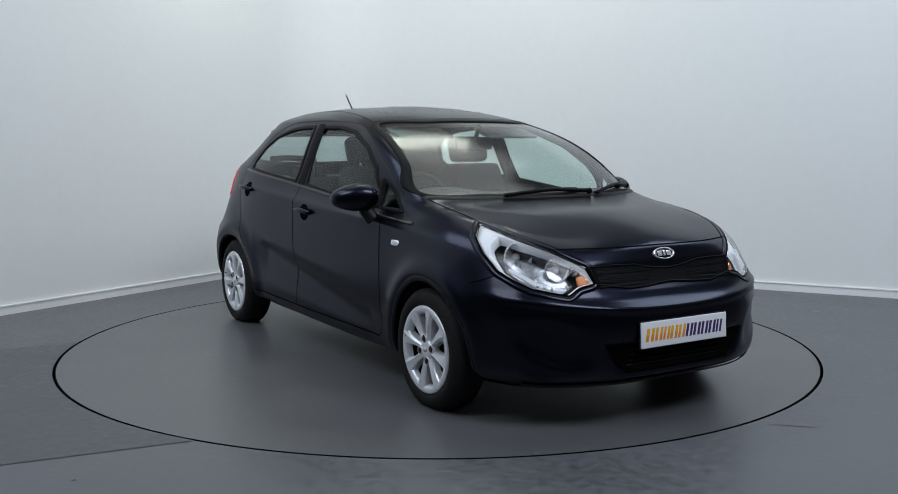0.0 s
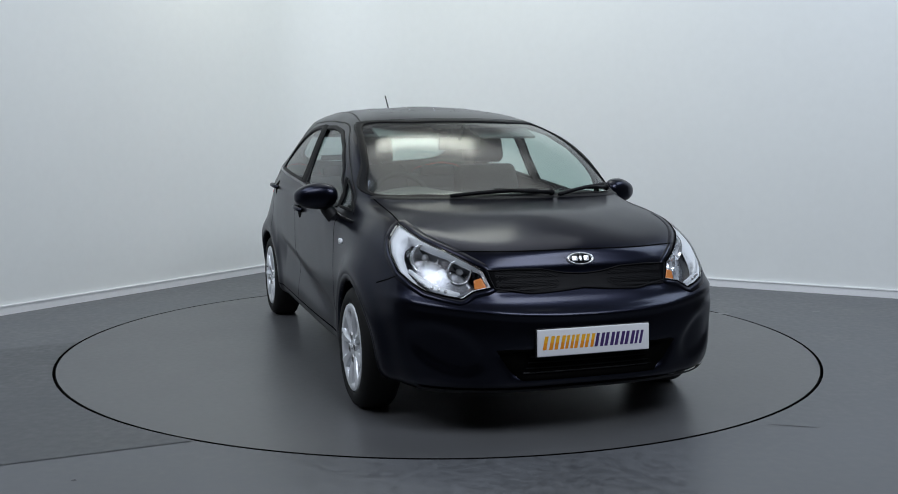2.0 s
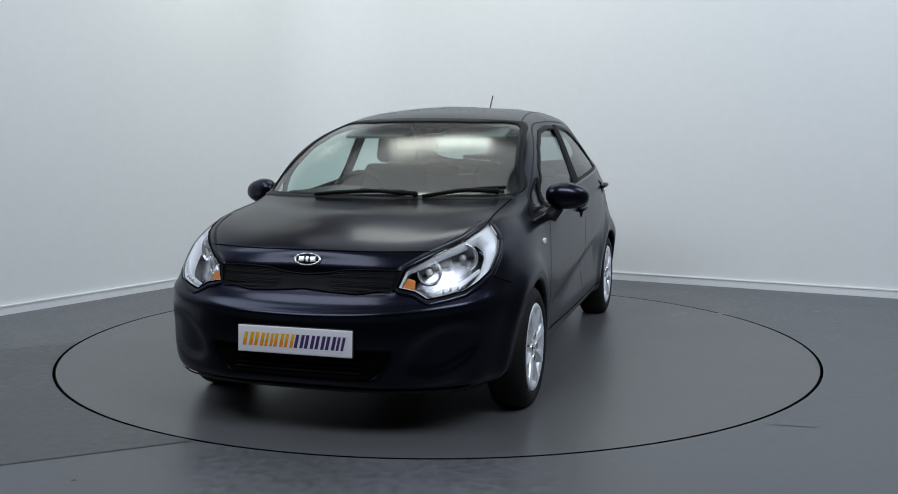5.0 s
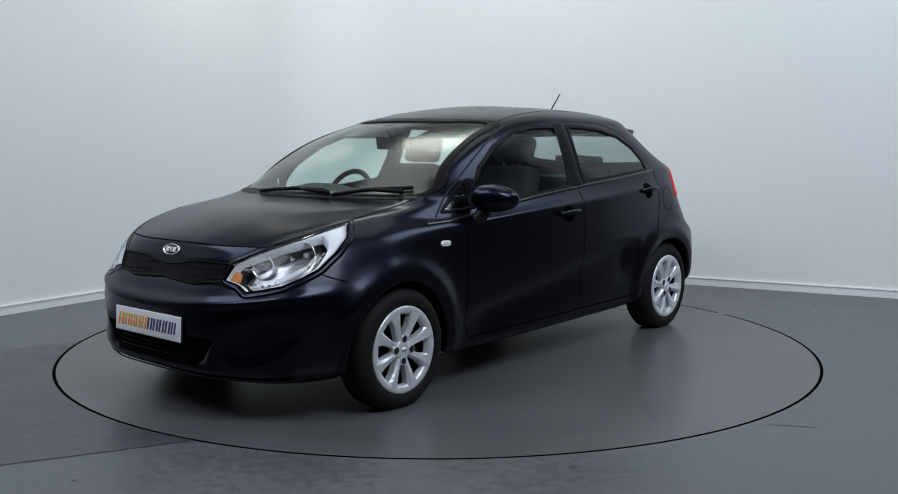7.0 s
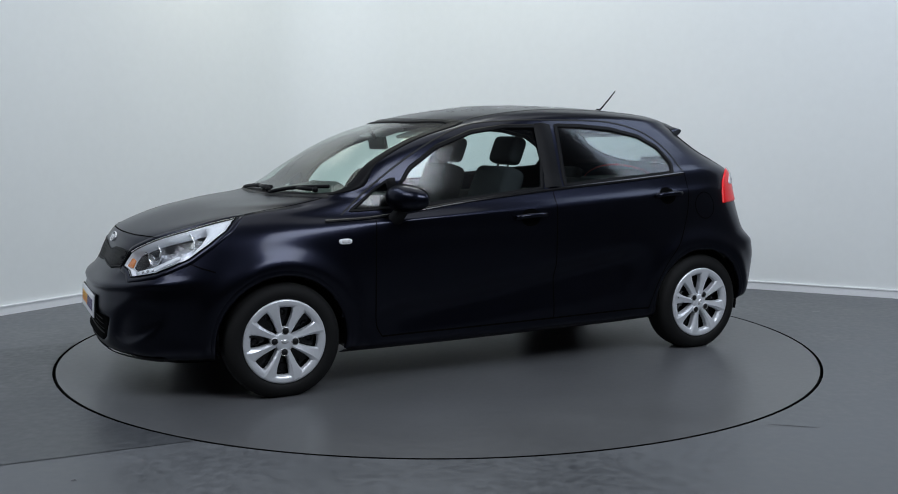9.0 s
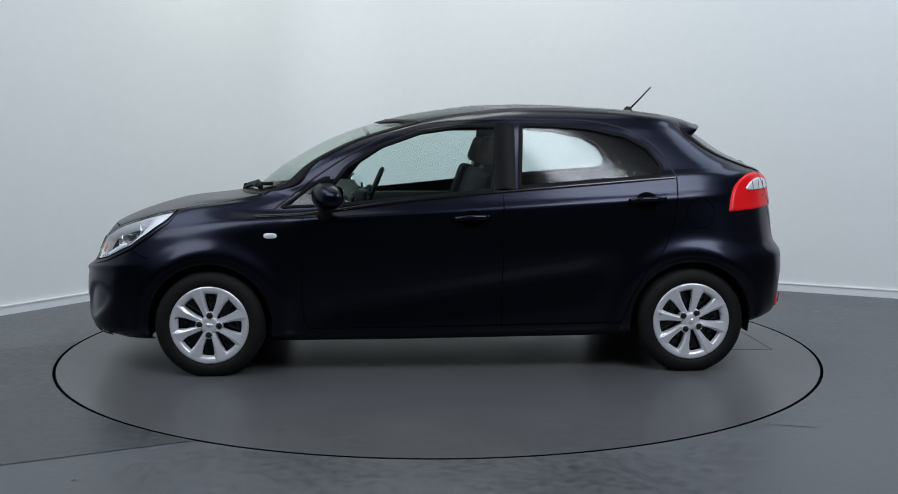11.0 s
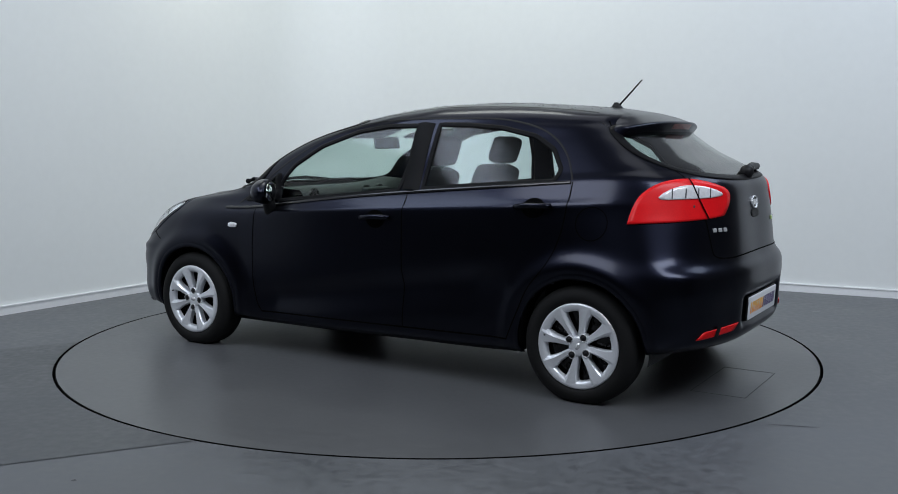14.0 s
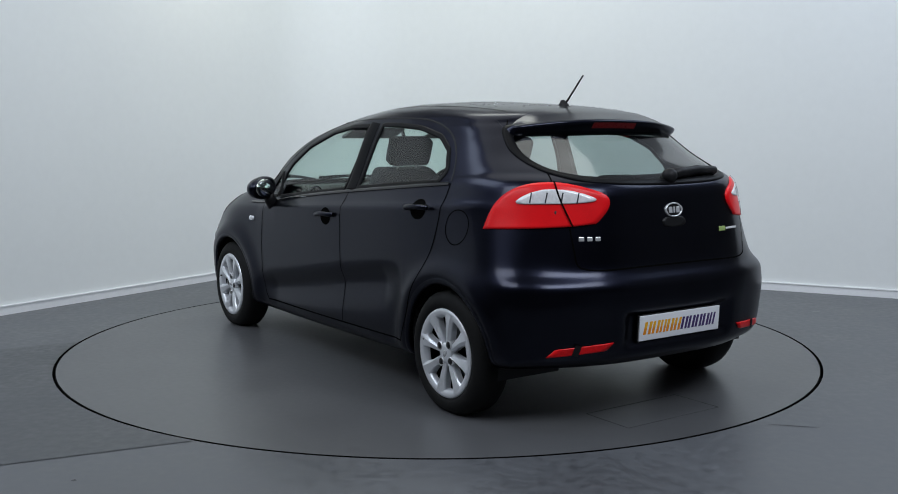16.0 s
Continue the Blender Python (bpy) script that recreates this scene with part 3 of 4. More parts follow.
for s in (1, -1):
    doors["f", s] = from_arrays("door", VERTS, FACES[fd & (my * s > 0)], PAINT, car, normals=NORMALS)
    doors["r", s] = from_arrays("door", VERTS, FACES[rd & (my * s > 0)], PAINT, car, normals=NORMALS)
bonnet = from_arrays("bonnet", VERTS, FACES[bon], PAINT, car, normals=NORMALS)
tailgate = from_arrays("tailgate", VERTS, FACES[gate], PAINT, car, normals=NORMALS)

roof_in = (MIDS[:, 2] > 1.345) & ~hole & ~gate
from_arrays("headlining", VERTS - NORMALS * 0.022, FACES[roof_in][:, ::-1], LINING, car, "pale grey cloth headlining")

# ---- car glass, seams and lamps ----
for s in (1, -1):
    way = (0, s, 0.0)
    for o, name, par in ((fg, "window", doors["f", s]), (rg, "window", doors["r", s]), (qg, "quarter_window", doors["f", s])):
        pane(side3(o, s), way, 1, 0.005, name, SIDE_GLASS, par, "greenish tinted side window")
        frame_band(side3(inset(o, -0.008 if o is qg else -0.016), s), side3(inset(o, 0.006), s), way, 0.004, "window_seal", SEAL, par, skirt=0.010)
    # black pillar covers between and behind the door windows
    seam([(-.29, .7 * s, 1.335), (-.285, .7 * s, 1.15), (-.285, .7 * s, .985)], way, 0.11, "pillar_cover", SEAL, doors["r", s], lift=0.002)
    seam([(.66, .7 * s, .90), (.665, .7 * s, .98), (.675, .7 * s, 1.05)], way, 0.05, "pillar_cover", SEAL, doors["f", s], lift=0.003)
    # door gaps
    seam([(.79, .8 * s, .845), (.80, .8 * s, .60), (.79, .8 * s, .30), (.76, .8 * s, .248)], (0, s, 0), 0.0055, "door_gap", GAP, doors["f", s])
    seam([(-.272, .8 * s, .97), (-.268, .8 * s, .60), (-.262, .8 * s, .262)], (0, s, 0), 0.0055, "door_gap", GAP, doors["f", s])
    seam([(-1.21, .7 * s, 1.05), (-1.205, .8 * s, .95), (-1.18, .8 * s, .80), (-1.12, .8 * s, .66), (-1.02, .8 * s, .53), (-.955, .8 * s, .40), (-.90, .8 * s, .27)], (0, s, 0), 0.0055, "door_gap", GAP, doors["r", s])
    seam([(.76, .8 * s, .247), (-.26, .8 * s, .262), (-.90, .8 * s, .272)], (0, s, 0), 0.008, "door_gap", GAP, doors["f", s])
    seam([(.96, .7 * s, .872), (.70, .7 * s, 1.07), (.45, .7 * s, 1.22), (.18, .7 * s, 1.325), (-.10, .7 * s, 1.355), (-.45, .7 * s, 1.36), (-.80, .7 * s, 1.345), (-1.02, .7 * s, 1.28), (-1.14, .7 * s, 1.18), (-1.205, .7 * s, 1.06)], way, 0.010, "roof_seal", BLACK, body, n=100)
    seam([(1.05, .75 * s, .842), (.80, .75 * s, .853), (.30, .75 * s, .915), (-.25, .75 * s, .968), (-.8, .75 * s, 1.012), (-1.20, .75 * s, 1.046)], (0, s, .1), 0.016, "belt_moulding", GLOSSBLACK, body, lift=0.005, n=90)
    # arch lips and dark wheel housings
    for ax in (AXLE, -AXLE):
        a = np.radians(np.linspace(-12, 192, 70))
        bm = bmesh.new()
        rows = []
        for t in a:
            row = []
            for r, l in ((.322, -.03), (.322, .003), (.334, .006), (.348, .001)):
                p, n = drop((ax + r * math.cos(t), .8 * s, HUB_Z + r * math.sin(t)), (0, s, 0), l)
                row.append(bm.verts.new(p))
            rows.append(row)
        for p, q in zip(rows, rows[1:]):
            for k in range(3):
                bm.faces.new((p[k], q[k], q[k + 1], p[k + 1]))
        bmesh.ops.recalc_face_normals(bm, faces=bm.faces)
        part("arch_lip", bm, PAINT, body)
        bm = bmesh.new()
        rows = [[bm.verts.new((ax + .335 * math.cos(t), y * s, HUB_Z + .335 * math.sin(t))) for y in (.80, .45)] for t in a]
        for p, q in zip(rows, rows[1:]):
            bm.faces.new((p[0], q[0], q[1], p[1]))
        cap = [bm.verts.new((ax + .335 * math.cos(t), .45 * s, HUB_Z + .335 * math.sin(t))) for t in a]
        bm.faces.new(cap)
        part("wheel_housing", bm, BLACK, body)
    # door handles
    for par, hx, hz in ((doors["f", s], -.10, .832), (doors["r", s], -1.035, .925)):
        p, n = drop((hx, .8 * s, hz), (0, s, 0), 0)
        cup = np.array([(hx + .060 * math.cos(t), .8 * s, hz - .002 + .048 * math.sin(t)) for t in np.linspace(0, 2 * math.pi, 32, endpoint=False)])
        # flat near-black disc paints the shade of the hollow behind the bar
        patch(cup, (0, s, 0), 0.001, "handle_cup_shade", GAP, par, rings=4, skirt=0)
        bm = bmesh.new()
        pts = [(hx + .095 - .19 * k / 12, p.y + s * (.006 + .026 * math.sin(math.pi * k / 12) ** .5), hz + .006 + .006 * math.sin(math.pi * k / 12) - .010 * (.5 - k / 12)) for k in range(13)]
        add_tube(bm, pts, 0.013, 10)
        part("handle", bm, PAINT, par, "body-coloured bar handle")
    # side repeater
    rep = np.array([(.960 + .034 * math.copysign(abs(math.cos(t)) ** .7, math.cos(t)), .8 * s, .747 + .014 * math.copysign(abs(math.sin(t)) ** .7, math.sin(t))) for t in np.linspace(0, 2 * math.pi, 32, endpoint=False)])
    patch(rep, (0, s, 0), 0.007, "side_repeater", HLTRIM, body, "small clear side repeater lamp", rings=4)
    patch(rep * np.array([.6, 1, .6]) + np.array([.955 * .4, 0, .747 * .4]), (0, s, 0), 0.0085, "repeater_bulb", CLEARLAMP, body, rings=3, skirt=0.003)

patch(np.stack([np.full(len(sg), .6), sg[:, 0], sg[:, 1]], 1), (1, 0, 0), -0.003, "windscreen", SCREEN_GLASS, car, "clear raked windscreen", rings=14, skirt=0)
so, si = np.stack([np.full(len(sg), .6), *slope_inset(sg, -.008, 2.2).T], 1), np.stack([np.full(len(sg), .6), *slope_inset(sg, .024, 2.2).T], 1)
frame_band(so, si, (1, 0, 0), 0.002, "windscreen_seal", SEAL, car, "black ceramic border of the windscreen")
patch(np.stack([np.full(len(hg), -1.6), hg[:, 0], hg[:, 1]], 1), (-1, 0, 0), 0.001, "rear_window", HATCH_PANE, tailgate, "tinted tailgate window", rings=10, skirt=0)
ho, hi = np.stack([np.full(len(hg), -1.6), *slope_inset(hg, -.008, 1.35).T], 1), np.stack([np.full(len(hg), -1.6), *slope_inset(hg, .024, 1.35).T], 1)
frame_band(ho, hi, (-1, 0, 0), 0.004, "rear_window_seal", SEAL, tailgate)


# ---- wheels ----
def make_wheel():
    wheel = new("wheel")
    wheel.parent = car
    bm = bmesh.new()
    R = TYRE_R
    add_lathe(bm, [(.195, -.08), (.215, -.088), (.245, -.092), (R - .020, -.080), (R - .004, -.062), (R, -.03), (R, .03), (R - .004, .062), (R - .020, .080), (.245, .092), (.222, .090), (.208, .083), (.198, .06)], 128)
    for v in bm.verts:                      # the tyre sits flat on the ground
        if v.co.z < -(HUB_Z - .001):
            v.co.z = -(HUB_Z - .001)
    part("tyre", bm, RUBBER, wheel)
    bm = bmesh.new()
    add_lathe(bm, [(.190, .030), (.060, .020), (.001, .020)], 48)
    part("wheel_disc", bm, GLOSSBLACK, wheel)
    bm = bmesh.new()
    add_lathe(bm, [(.204, .066), (.208, .080), (.205, .087), (.197, .089), (.186, .088), (.174, .085), (.168, .074), (.166, .055)], 72)
    cover = part("wheel_cover", bm, SILVER, wheel, "silver eight-spoke plastic wheel cover")
    for k in range(8):
        bm = bmesh.new()
        m = Matrix.Rotation(2 * math.pi * (k + .5) / 8, 4, "Y")
        rows = []
        for r, w, h in ((.030, .012, .074), (.052, .0145, .079), (.085, .0165, .083), (.122, .0205, .087), (.150, .0270, .0885), (.172, .0360, .0890), (.194, .0480, .0890)):
            rows.append([bm.verts.new(m @ Vector((r, h + d, f * w))) for f, d in ((-1, -.040), (-1, -.010), (-.80, -.003), (.42, .003), (.90, -.006), (1, -.012), (1, -.040))])
        for a, b in zip(rows, rows[1:]):
            for j in range(6):
                bm.faces.new((a[j], a[j + 1], b[j + 1], b[j]))
        bmesh.ops.recalc_face_normals(bm, faces=bm.faces)
        part("spoke", bm, SILVER, cover, smooth=False)
    # steel wheel behind the cover, with its ring of vent holes
    for k in range(12):
        bm = bmesh.new()
        add_lathe(bm, [(.020, .0305), (.017, .034), (.013, .031)], 16, Matrix.Rotation(2 * math.pi * k / 12, 4, "Y") @ Matrix.Translation((.135, 0, 0)))
        part("vent_hole_rim", bm, BLACK, wheel)
    bm = bmesh.new()
    add_tube(bm, [(.172, .060, .040), (.172, .078, .040), (.170, .092, .040)], .006, 10, .7)
    part("tyre_valve", bm, BLACK, wheel)
    bm = bmesh.new()
    add_lathe(bm, [(.050, .050), (.049, .076), (.044, .0805), (.028, .0825), (.001, .083)], 40)
    part("hub_cap", bm, SILVER, cover)
    for k in range(4):
        bm = bmesh.new()
        m = Matrix.Rotation(math.pi * k / 2, 4, "Y") @ Matrix.Translation((.0520, 0, 0))
        add_lathe(bm, [(.0205, .050), (.0200, .083), (.0178, .0862), (.0158, .0845)], 16, m)
        part("nut_ring", bm, CHROME, cover)
        bm = bmesh.new()
        add_lathe(bm, [(.0162, .0838), (.0150, .0850), (.0100, .0840), (.0085, .0858), (.0001, .0862)], 16, m)
        part("wheel_nut", bm, BLACK, cover)
    bm = bmesh.new()
    add_lathe(bm, [(.019, .0815), (.018, .084), (.001, .085)], 24, Matrix.Diagonal((1, 1, .6, 1)))
    part("centre_badge", bm, CHROME, cover)
    return wheel


wheel = make_wheel()
TRACK = 0.768
wheel.matrix_basis = pose(AXLE, TRACK, HUB_Z)
wheels = [wheel, copy_thing(wheel, pose(-AXLE, TRACK, HUB_Z)), copy_thing(wheel, pose(AXLE, -TRACK, HUB_Z, 0, 0, 180)), copy_thing(wheel, pose(-AXLE, -TRACK, HUB_Z, 0, 0, 180))]
for w, spin in zip(wheels, (-4, 56, 12, 30)):
    for ch in w.children:
        if ch.name.startswith("wheel_cover"):
            ch.matrix_basis = pose(0, 0, 0, 0, spin, 0)
part("underbody", box((-1.50, -.60, .21), (1.85, .60, .36), bevel=.03), BLACK, car)


# ---- lamps ----
def mirror_y(o, s):
    return np.asarray(o, float) * np.array([1, s, 1])


def side_grow(o, dist, s):
    """Widens a headlamp outline by dist in its own plane."""
    p = np.asarray(o, float) * np.array([1, s, 1])
    u, v = np.array(hl_u), np.array(hl_v)
    q = np.stack([p @ u, p @ v], 1)
    q2 = inset(q, -dist) - q
    return (p + q2[:, :1] * u + q2[:, 1:] * v) * np.array([1, s, 1])


TAIL = [(-1.495, .79, .862), (-1.515, .765, .95), (-1.545, .724, 1.010), (-1.600, .672, 1.050), (-1.66, .61, 1.064), (-1.72, .553, 1.065), (-1.79, .47, 1.045), (-1.848, .380, 1.012), (-1.862, .395, .955), (-1.850, .455, .895), (-1.806, .547, .882), (-1.66, .68, .868)]
TAIL_CLEAR = [(-1.606, .712, .972), (-1.622, .695, .998), (-1.655, .660, 1.022), (-1.70, .609, 1.038), (-1.77, .525, 1.031), (-1.826, .452, 1.006), (-1.838, .436, .988), (-1.787, .535, .978), (-1.70, .615, .974)]


def soften(pts, keep, rounds=2):
    """Rounds every corner of an outline but the kept ones."""
    for _ in range(rounds):
        q, kept = [], []
        for i, p in enumerate(pts):
            a, b = pts[i - 1], pts[(i + 1) % len(pts)]
            if i in keep:
                kept.append(len(q))
                q.append(p)
            else:
                q.append(tuple(.75 * u + .25 * v for u, v in zip(p, a)))
                q.append(tuple(.75 * u + .25 * v for u, v in zip(p, b)))
        pts, keep = q, kept
    return pts


TAIL, TAIL_CLEAR = soften(TAIL, [0, 9], 2), soften(TAIL_CLEAR, [])
for s in (1, -1):
    hw = Vector((HL_WAY.x, HL_WAY.y * s, HL_WAY.z))
    out = mirror_y(hl_out, s)
    c = out.mean(0)
    lamp = patch(out, hw, -.115, "headlamp", LAMPHOUSE, car, "clear-lens headlamp with chrome reflectors and a white trim", rings=8, skirt=-.117)
    # white trim along the top and outer edge, wider towards the tip
    n = len(out)
    inner = []
    for q in out:
        t = np.clip((1.80 - q[0]) / .33, 0, 1)
        inner.append(q + (c - q) * (.035 + .36 * t ** 1.6))
    frame_band(c + (out - c) * .985, np.array(inner), hw, -.006, "lamp_trim", HLTRIM, lamp, "satin white lamp surround", skirt=.05)
    q = mirror_y([(1.925, .470, .640), (1.86, .560, .745), (1.73, .655, .800), (1.655, .700, .790), (1.70, .735, .715), (1.80, .690, .655), (1.885, .600, .622)], s)
    patch(curve2(q, 60), hw, -.088, "reflector_panel", SATIN, lamp, "silvered reflector panel", rings=5, skirt=.02)
    for (bx, by, bz), r, name in (((1.668, .612, .744), .058, "main_reflector"), ((1.800, .500, .694), .049, "beam_reflector")):
        m = look((bx - .022, (by - .012) * s, bz - .010), (bx + 1, (by + .42) * s, bz + .10)) @ Matrix.Rotation(radians(-90), 4, "X")
        bm = bmesh.new()
        add_lathe(bm, [(r * 1.10, .050), (r * 1.08, .056), (r, .054), (r * .86, .022), (r * .55, -.006), (r * .22, -.018), (.001, -.020)], 36, m)
        part(name, bm, REFLECTOR, lamp)
        bm = bmesh.new()
        add_lathe(bm, [(.016, -.018), (.016, .016), (.012, .024), (.001, .027)], 16, m)
        part("bulb", bm, CHROME if r > .06 else CLEARLAMP, lamp)
        for k in range(3):      # reflector facets
            bm = bmesh.new()
            a = radians(30 + 120 * k)
            add_box(bm, (-.004, .0, r * .35), (.004, .012, r * .92), m @ Matrix.Rotation(a, 4, "Y"))
            part("reflector_rib", bm, LAMPHOUSE, lamp, smooth=False)
    amb = mirror_y([(1.930, .420, .640), (1.912, .440, .682), (1.895, .470, .672), (1.905, .470, .636)], s)
    patch(dense(amb, 20), (1, .3 * s, 0), -.016, "indicator_bulb", AMBER, lamp, "amber indicator", rings=3)
    low = mirror_y([(1.925, .560, .604), (1.86, .645, .628), (1.74, .715, .690), (1.735, .700, .702), (1.86, .625, .643), (1.93, .535, .618)], s)
    patch(dense(low, 50), hw, -.008, "light_strip", HLTRIM, lamp, rings=3)
    for k in range(3):
        q = Vector((1.895 - .022 * k, (.590 + .022 * k) * s, .622 + .005 * k))
        p, nn = drop(q, hw, -.004)
        bm = bmesh.new()
        add_lathe(bm, [(.008, 0), (.006, .004), (.001, .005)], 12, Matrix.Translation(p) @ nn.to_track_quat("Y", "Z").to_matrix().to_4x4())
        part("strip_bulb", bm, CHROME, lamp)
    patch(out, hw, .003, "lens", LENS, lamp, rings=10, skirt=.010)
    frame_band(side_grow(out, .030, s), side_grow(out, .003, s), hw, .0015, "lamp_lip", PAINT, lamp, skirt=.022, steps=2)
    frame_band(side_grow(out, .004, s), side_grow(out, -.002, s), hw, .0022, "lamp_gap", GAP, lamp, skirt=.006, steps=1)

    # rear lamps
    tw = Vector((-.72, .68 * s, .10))
    tl = patch(dense(mirror_y(TAIL, s), 150), tw, .007, "tail_lamp", RED, car, "red tail lamp with a clear upper window", rings=9, skirt=.012)
    patch(dense(mirror_y(TAIL_CLEAR, s), 60), tw, .0105, "reversing_lens", CLEARLAMP, tl, "clear silvery lens", rings=5, skirt=.004)
    for k in range(4):
        seam(mirror_y([(-1.655 - .045 * k, .66 - .048 * k, .978), (-1.660 - .045 * k, .655 - .048 * k, 1.022)], s), tw, .006, "lens_rib", LAMPHOUSE, tl, lift=.0115, n=8)
    seam(mirror_y([(-1.708, .574, 1.066), (-1.755, .565, .97), (-1.806, .551, .880)], s), tw, .007, "lamp_joint", GAP, tl, lift=.012, n=20)
    rf = mirror_y([(-1.812, .690, .333), (-1.838, .658, .368), (-1.925, .404, .384), (-1.915, .440, .350)], s)
    rl = patch(dense(rf, 40), (-1, .3 * s, 0), .006, "rear_reflector", REDDARK, car, "red reflector low in the bumper", rings=4)
    seam(mirror_y([(-1.868, .578, .338), (-1.875, .565, .384)], s), (-1, .3 * s, 0), .03, "reflector_bar", BLACK, rl, lift=.009, n=6)

# ---- nose ----
GR = [(-.425, .708), (-.30, .712), (-.183, .709), (-.087, .690), (0, .684), (.087, .690), (.183, .709), (.30, .712), (.425, .708), (.415, .665), (.402, .630), (.25, .608), (.13, .612), (0, .622), (-.13, .612), (-.25, .608), (-.402, .630), (-.415, .665)]
gl = np.array([(1.96, y, z) for y, z in GR])
grille = patch(dense(gl, 120), (1, 0, 0), .003, "grille", SEAL, car, "slim black grille pinched in the middle", rings=4, skirt=.004)
gd = dense(gl, 160)
g2 = inset(gd[:, 1:], .006)
frame_band(gd, np.stack([gd[:, 0], g2[:, 0], g2[:, 1]], 1), (1, 0, 0), .007, "grille_frame", SEAL, grille, steps=1)
for row in range(5):
    z0 = .622 + .0185 * row
    for s in (1, -1):
        pts = [(1.96, s * (.115 + .28 * k / 24), z0 + .006 * (1 if (k + row) % 2 else -1) + (.0 if row else .004)) for k in range(25)]
        pts = [p for p in pts if .614 < p[2] < .706 and (abs(p[1]) > .16 or .624 < p[2] < .692)]
        seam(pts, (1, 0, 0), .006, "grille_mesh", SEAL, grille, lift=.006, n=50, smooth=False)
IN = np.array([(2.03, y, z) for y, z in ((-.42, .388), (-.36, .300), (-.31, .256), (.31, .256), (.36, .300), (.42, .388), (.30, .388), (-.30, .388))])
# near-black colour stands in for the shade deep inside the opening
intake = patch(dense(IN, 100), (1, 0, 0), .003, "lower_intake", GAP, car, "lower air intake, its shaded depth painted black", rings=5, skirt=.004)
for k in range(4):
    seam([(2.03, -.30 + .01 * k, .282 + .024 * k), (2.03, .30 - .01 * k, .282 + .024 * k)], (1, 0, 0), .007, "intake_slat", SEAL, intake, lift=.008, n=40, smooth=False)
seam([(1.80, -.69, .215), (1.95, -.50, .212), (2.04, -.2, .212), (2.045, 0, .212), (2.04, .2, .212), (1.95, .50, .212), (1.80, .69, .215)], (1, 0, -.2), .035, "chin_lip", BLACK, body, lift=.006, n=60)
for s in (1, -1):
    # shut lines of the bonnet, bumper and tailgate
    seam(mirror_y([(1.465, .668, .877), (1.25, .662, .925), (1.0, .674, .965)], s), (.2, .2 * s, 1), .007, "bonnet_gap", GAP, bonnet)
    seam(mirror_y([(1.715, .748, .672), (1.66, .775, .648), (1.60, .80, .628)], s), (0, s, 0), .006, "bumper_gap", GAP, body, n=20)
    seam(mirror_y([(-1.634, .545, 1.115), (-1.70, .575, 1.068)], s), (-1, .3 * s, .3), .006, "tailgate_gap", GAP, tailgate, n=12)
    seam(mirror_y([(-1.806, .551, .880), (-1.830, .545, .777), (-1.845, .535, .715), (-1.860, .50, .699), (-1.905, .20, .697), (-1.912, 0, .697)], s), (-1, 0, 0), .007, "tailgate_gap", GAP, tailgate, n=60)
    seam(mirror_y([(-1.28, .50, 1.345), (-1.38, .595, 1.245), (-1.50, .61, 1.175), (-1.634, .545, 1.112)], s), (-.6, s, .4), .006, "tailgate_gap", GAP, tailgate, n=40)
    seam(mirror_y([(1.0, .680, .962), (1.10, .55, .962), (1.18, .25, .962), (1.197, 0, .962)], s), (.8, 0, 1), .030, "scuttle_panel", BLACK, car, lift=.002, n=40)
    # roof channels
    seam(mirror_y([(.16, .53, 1.352), (-.10, .50, 1.40), (-.45, .49, 1.412), (-.85, .475, 1.405), (-1.20, .44, 1.385)], s), (0, .2 * s, 1), .010, "roof_channel", BLACK, body, n=60)
seam([(1.815, -.535, .776), (1.90, -.305, .780), (1.927, 0, .782), (1.90, .305, .780), (1.815, .535, .776)], (1, 0, .5), .007, "bonnet_gap", GAP, bonnet, n=80)
seam([(.10, -.555, 1.344), (.30, -.40, 1.357), (.40, 0, 1.367), (.30, .40, 1.357), (.10, .555, 1.344)], (1, 0, 0), .012, "header_seal", BLACK, car, lift=.004, n=60)
# fuel flap on the left flank
flap = [(-1.330 + .076 * math.cos(t), .8, .858 + .078 * math.sin(t)) for t in np.linspace(0, 2 * math.pi, 40)]
seam(flap, (0, 1, 0), .0045, "fuel_flap_gap", GAP, body, n=80)


def badge(name, place, way, w, h, parent):
    """A chrome oval with a dark field and three plain bars."""
    p, n = drop(place, way, 0)
    m = Matrix.Translation(p) @ n.to_track_quat("Y", "Z").to_matrix().to_4x4()
    bm = bmesh.new()
    add_lathe(bm, [(1.0, 0), (1.0, .006), (.95, .009), (.86, .009), (.80, .004)], 40, m @ Matrix.Diagonal((w, 1, h, 1)))
    b = part(name, bm, CHROME, parent, "chrome-rimmed oval badge")
    bm = bmesh.new()
    add_lathe(bm, [(.84, .003), (.80, .0045), (.001, .0055)], 32, m @ Matrix.Diagonal((w, 1, h, 1)))
    part("badge_field", bm, GLOSSBLACK, b)
    for k in (-1, 0, 1):
        bm = bmesh.new()
        add_box(bm, (k * .42 * w - .10 * w * (1 + abs(k)), .004, -.42 * h), (k * .42 * w + .10 * w * (1 + abs(k)), .0085, .42 * h), m, bevel=.002)
        part("badge_bar", bm, CHROME, b)


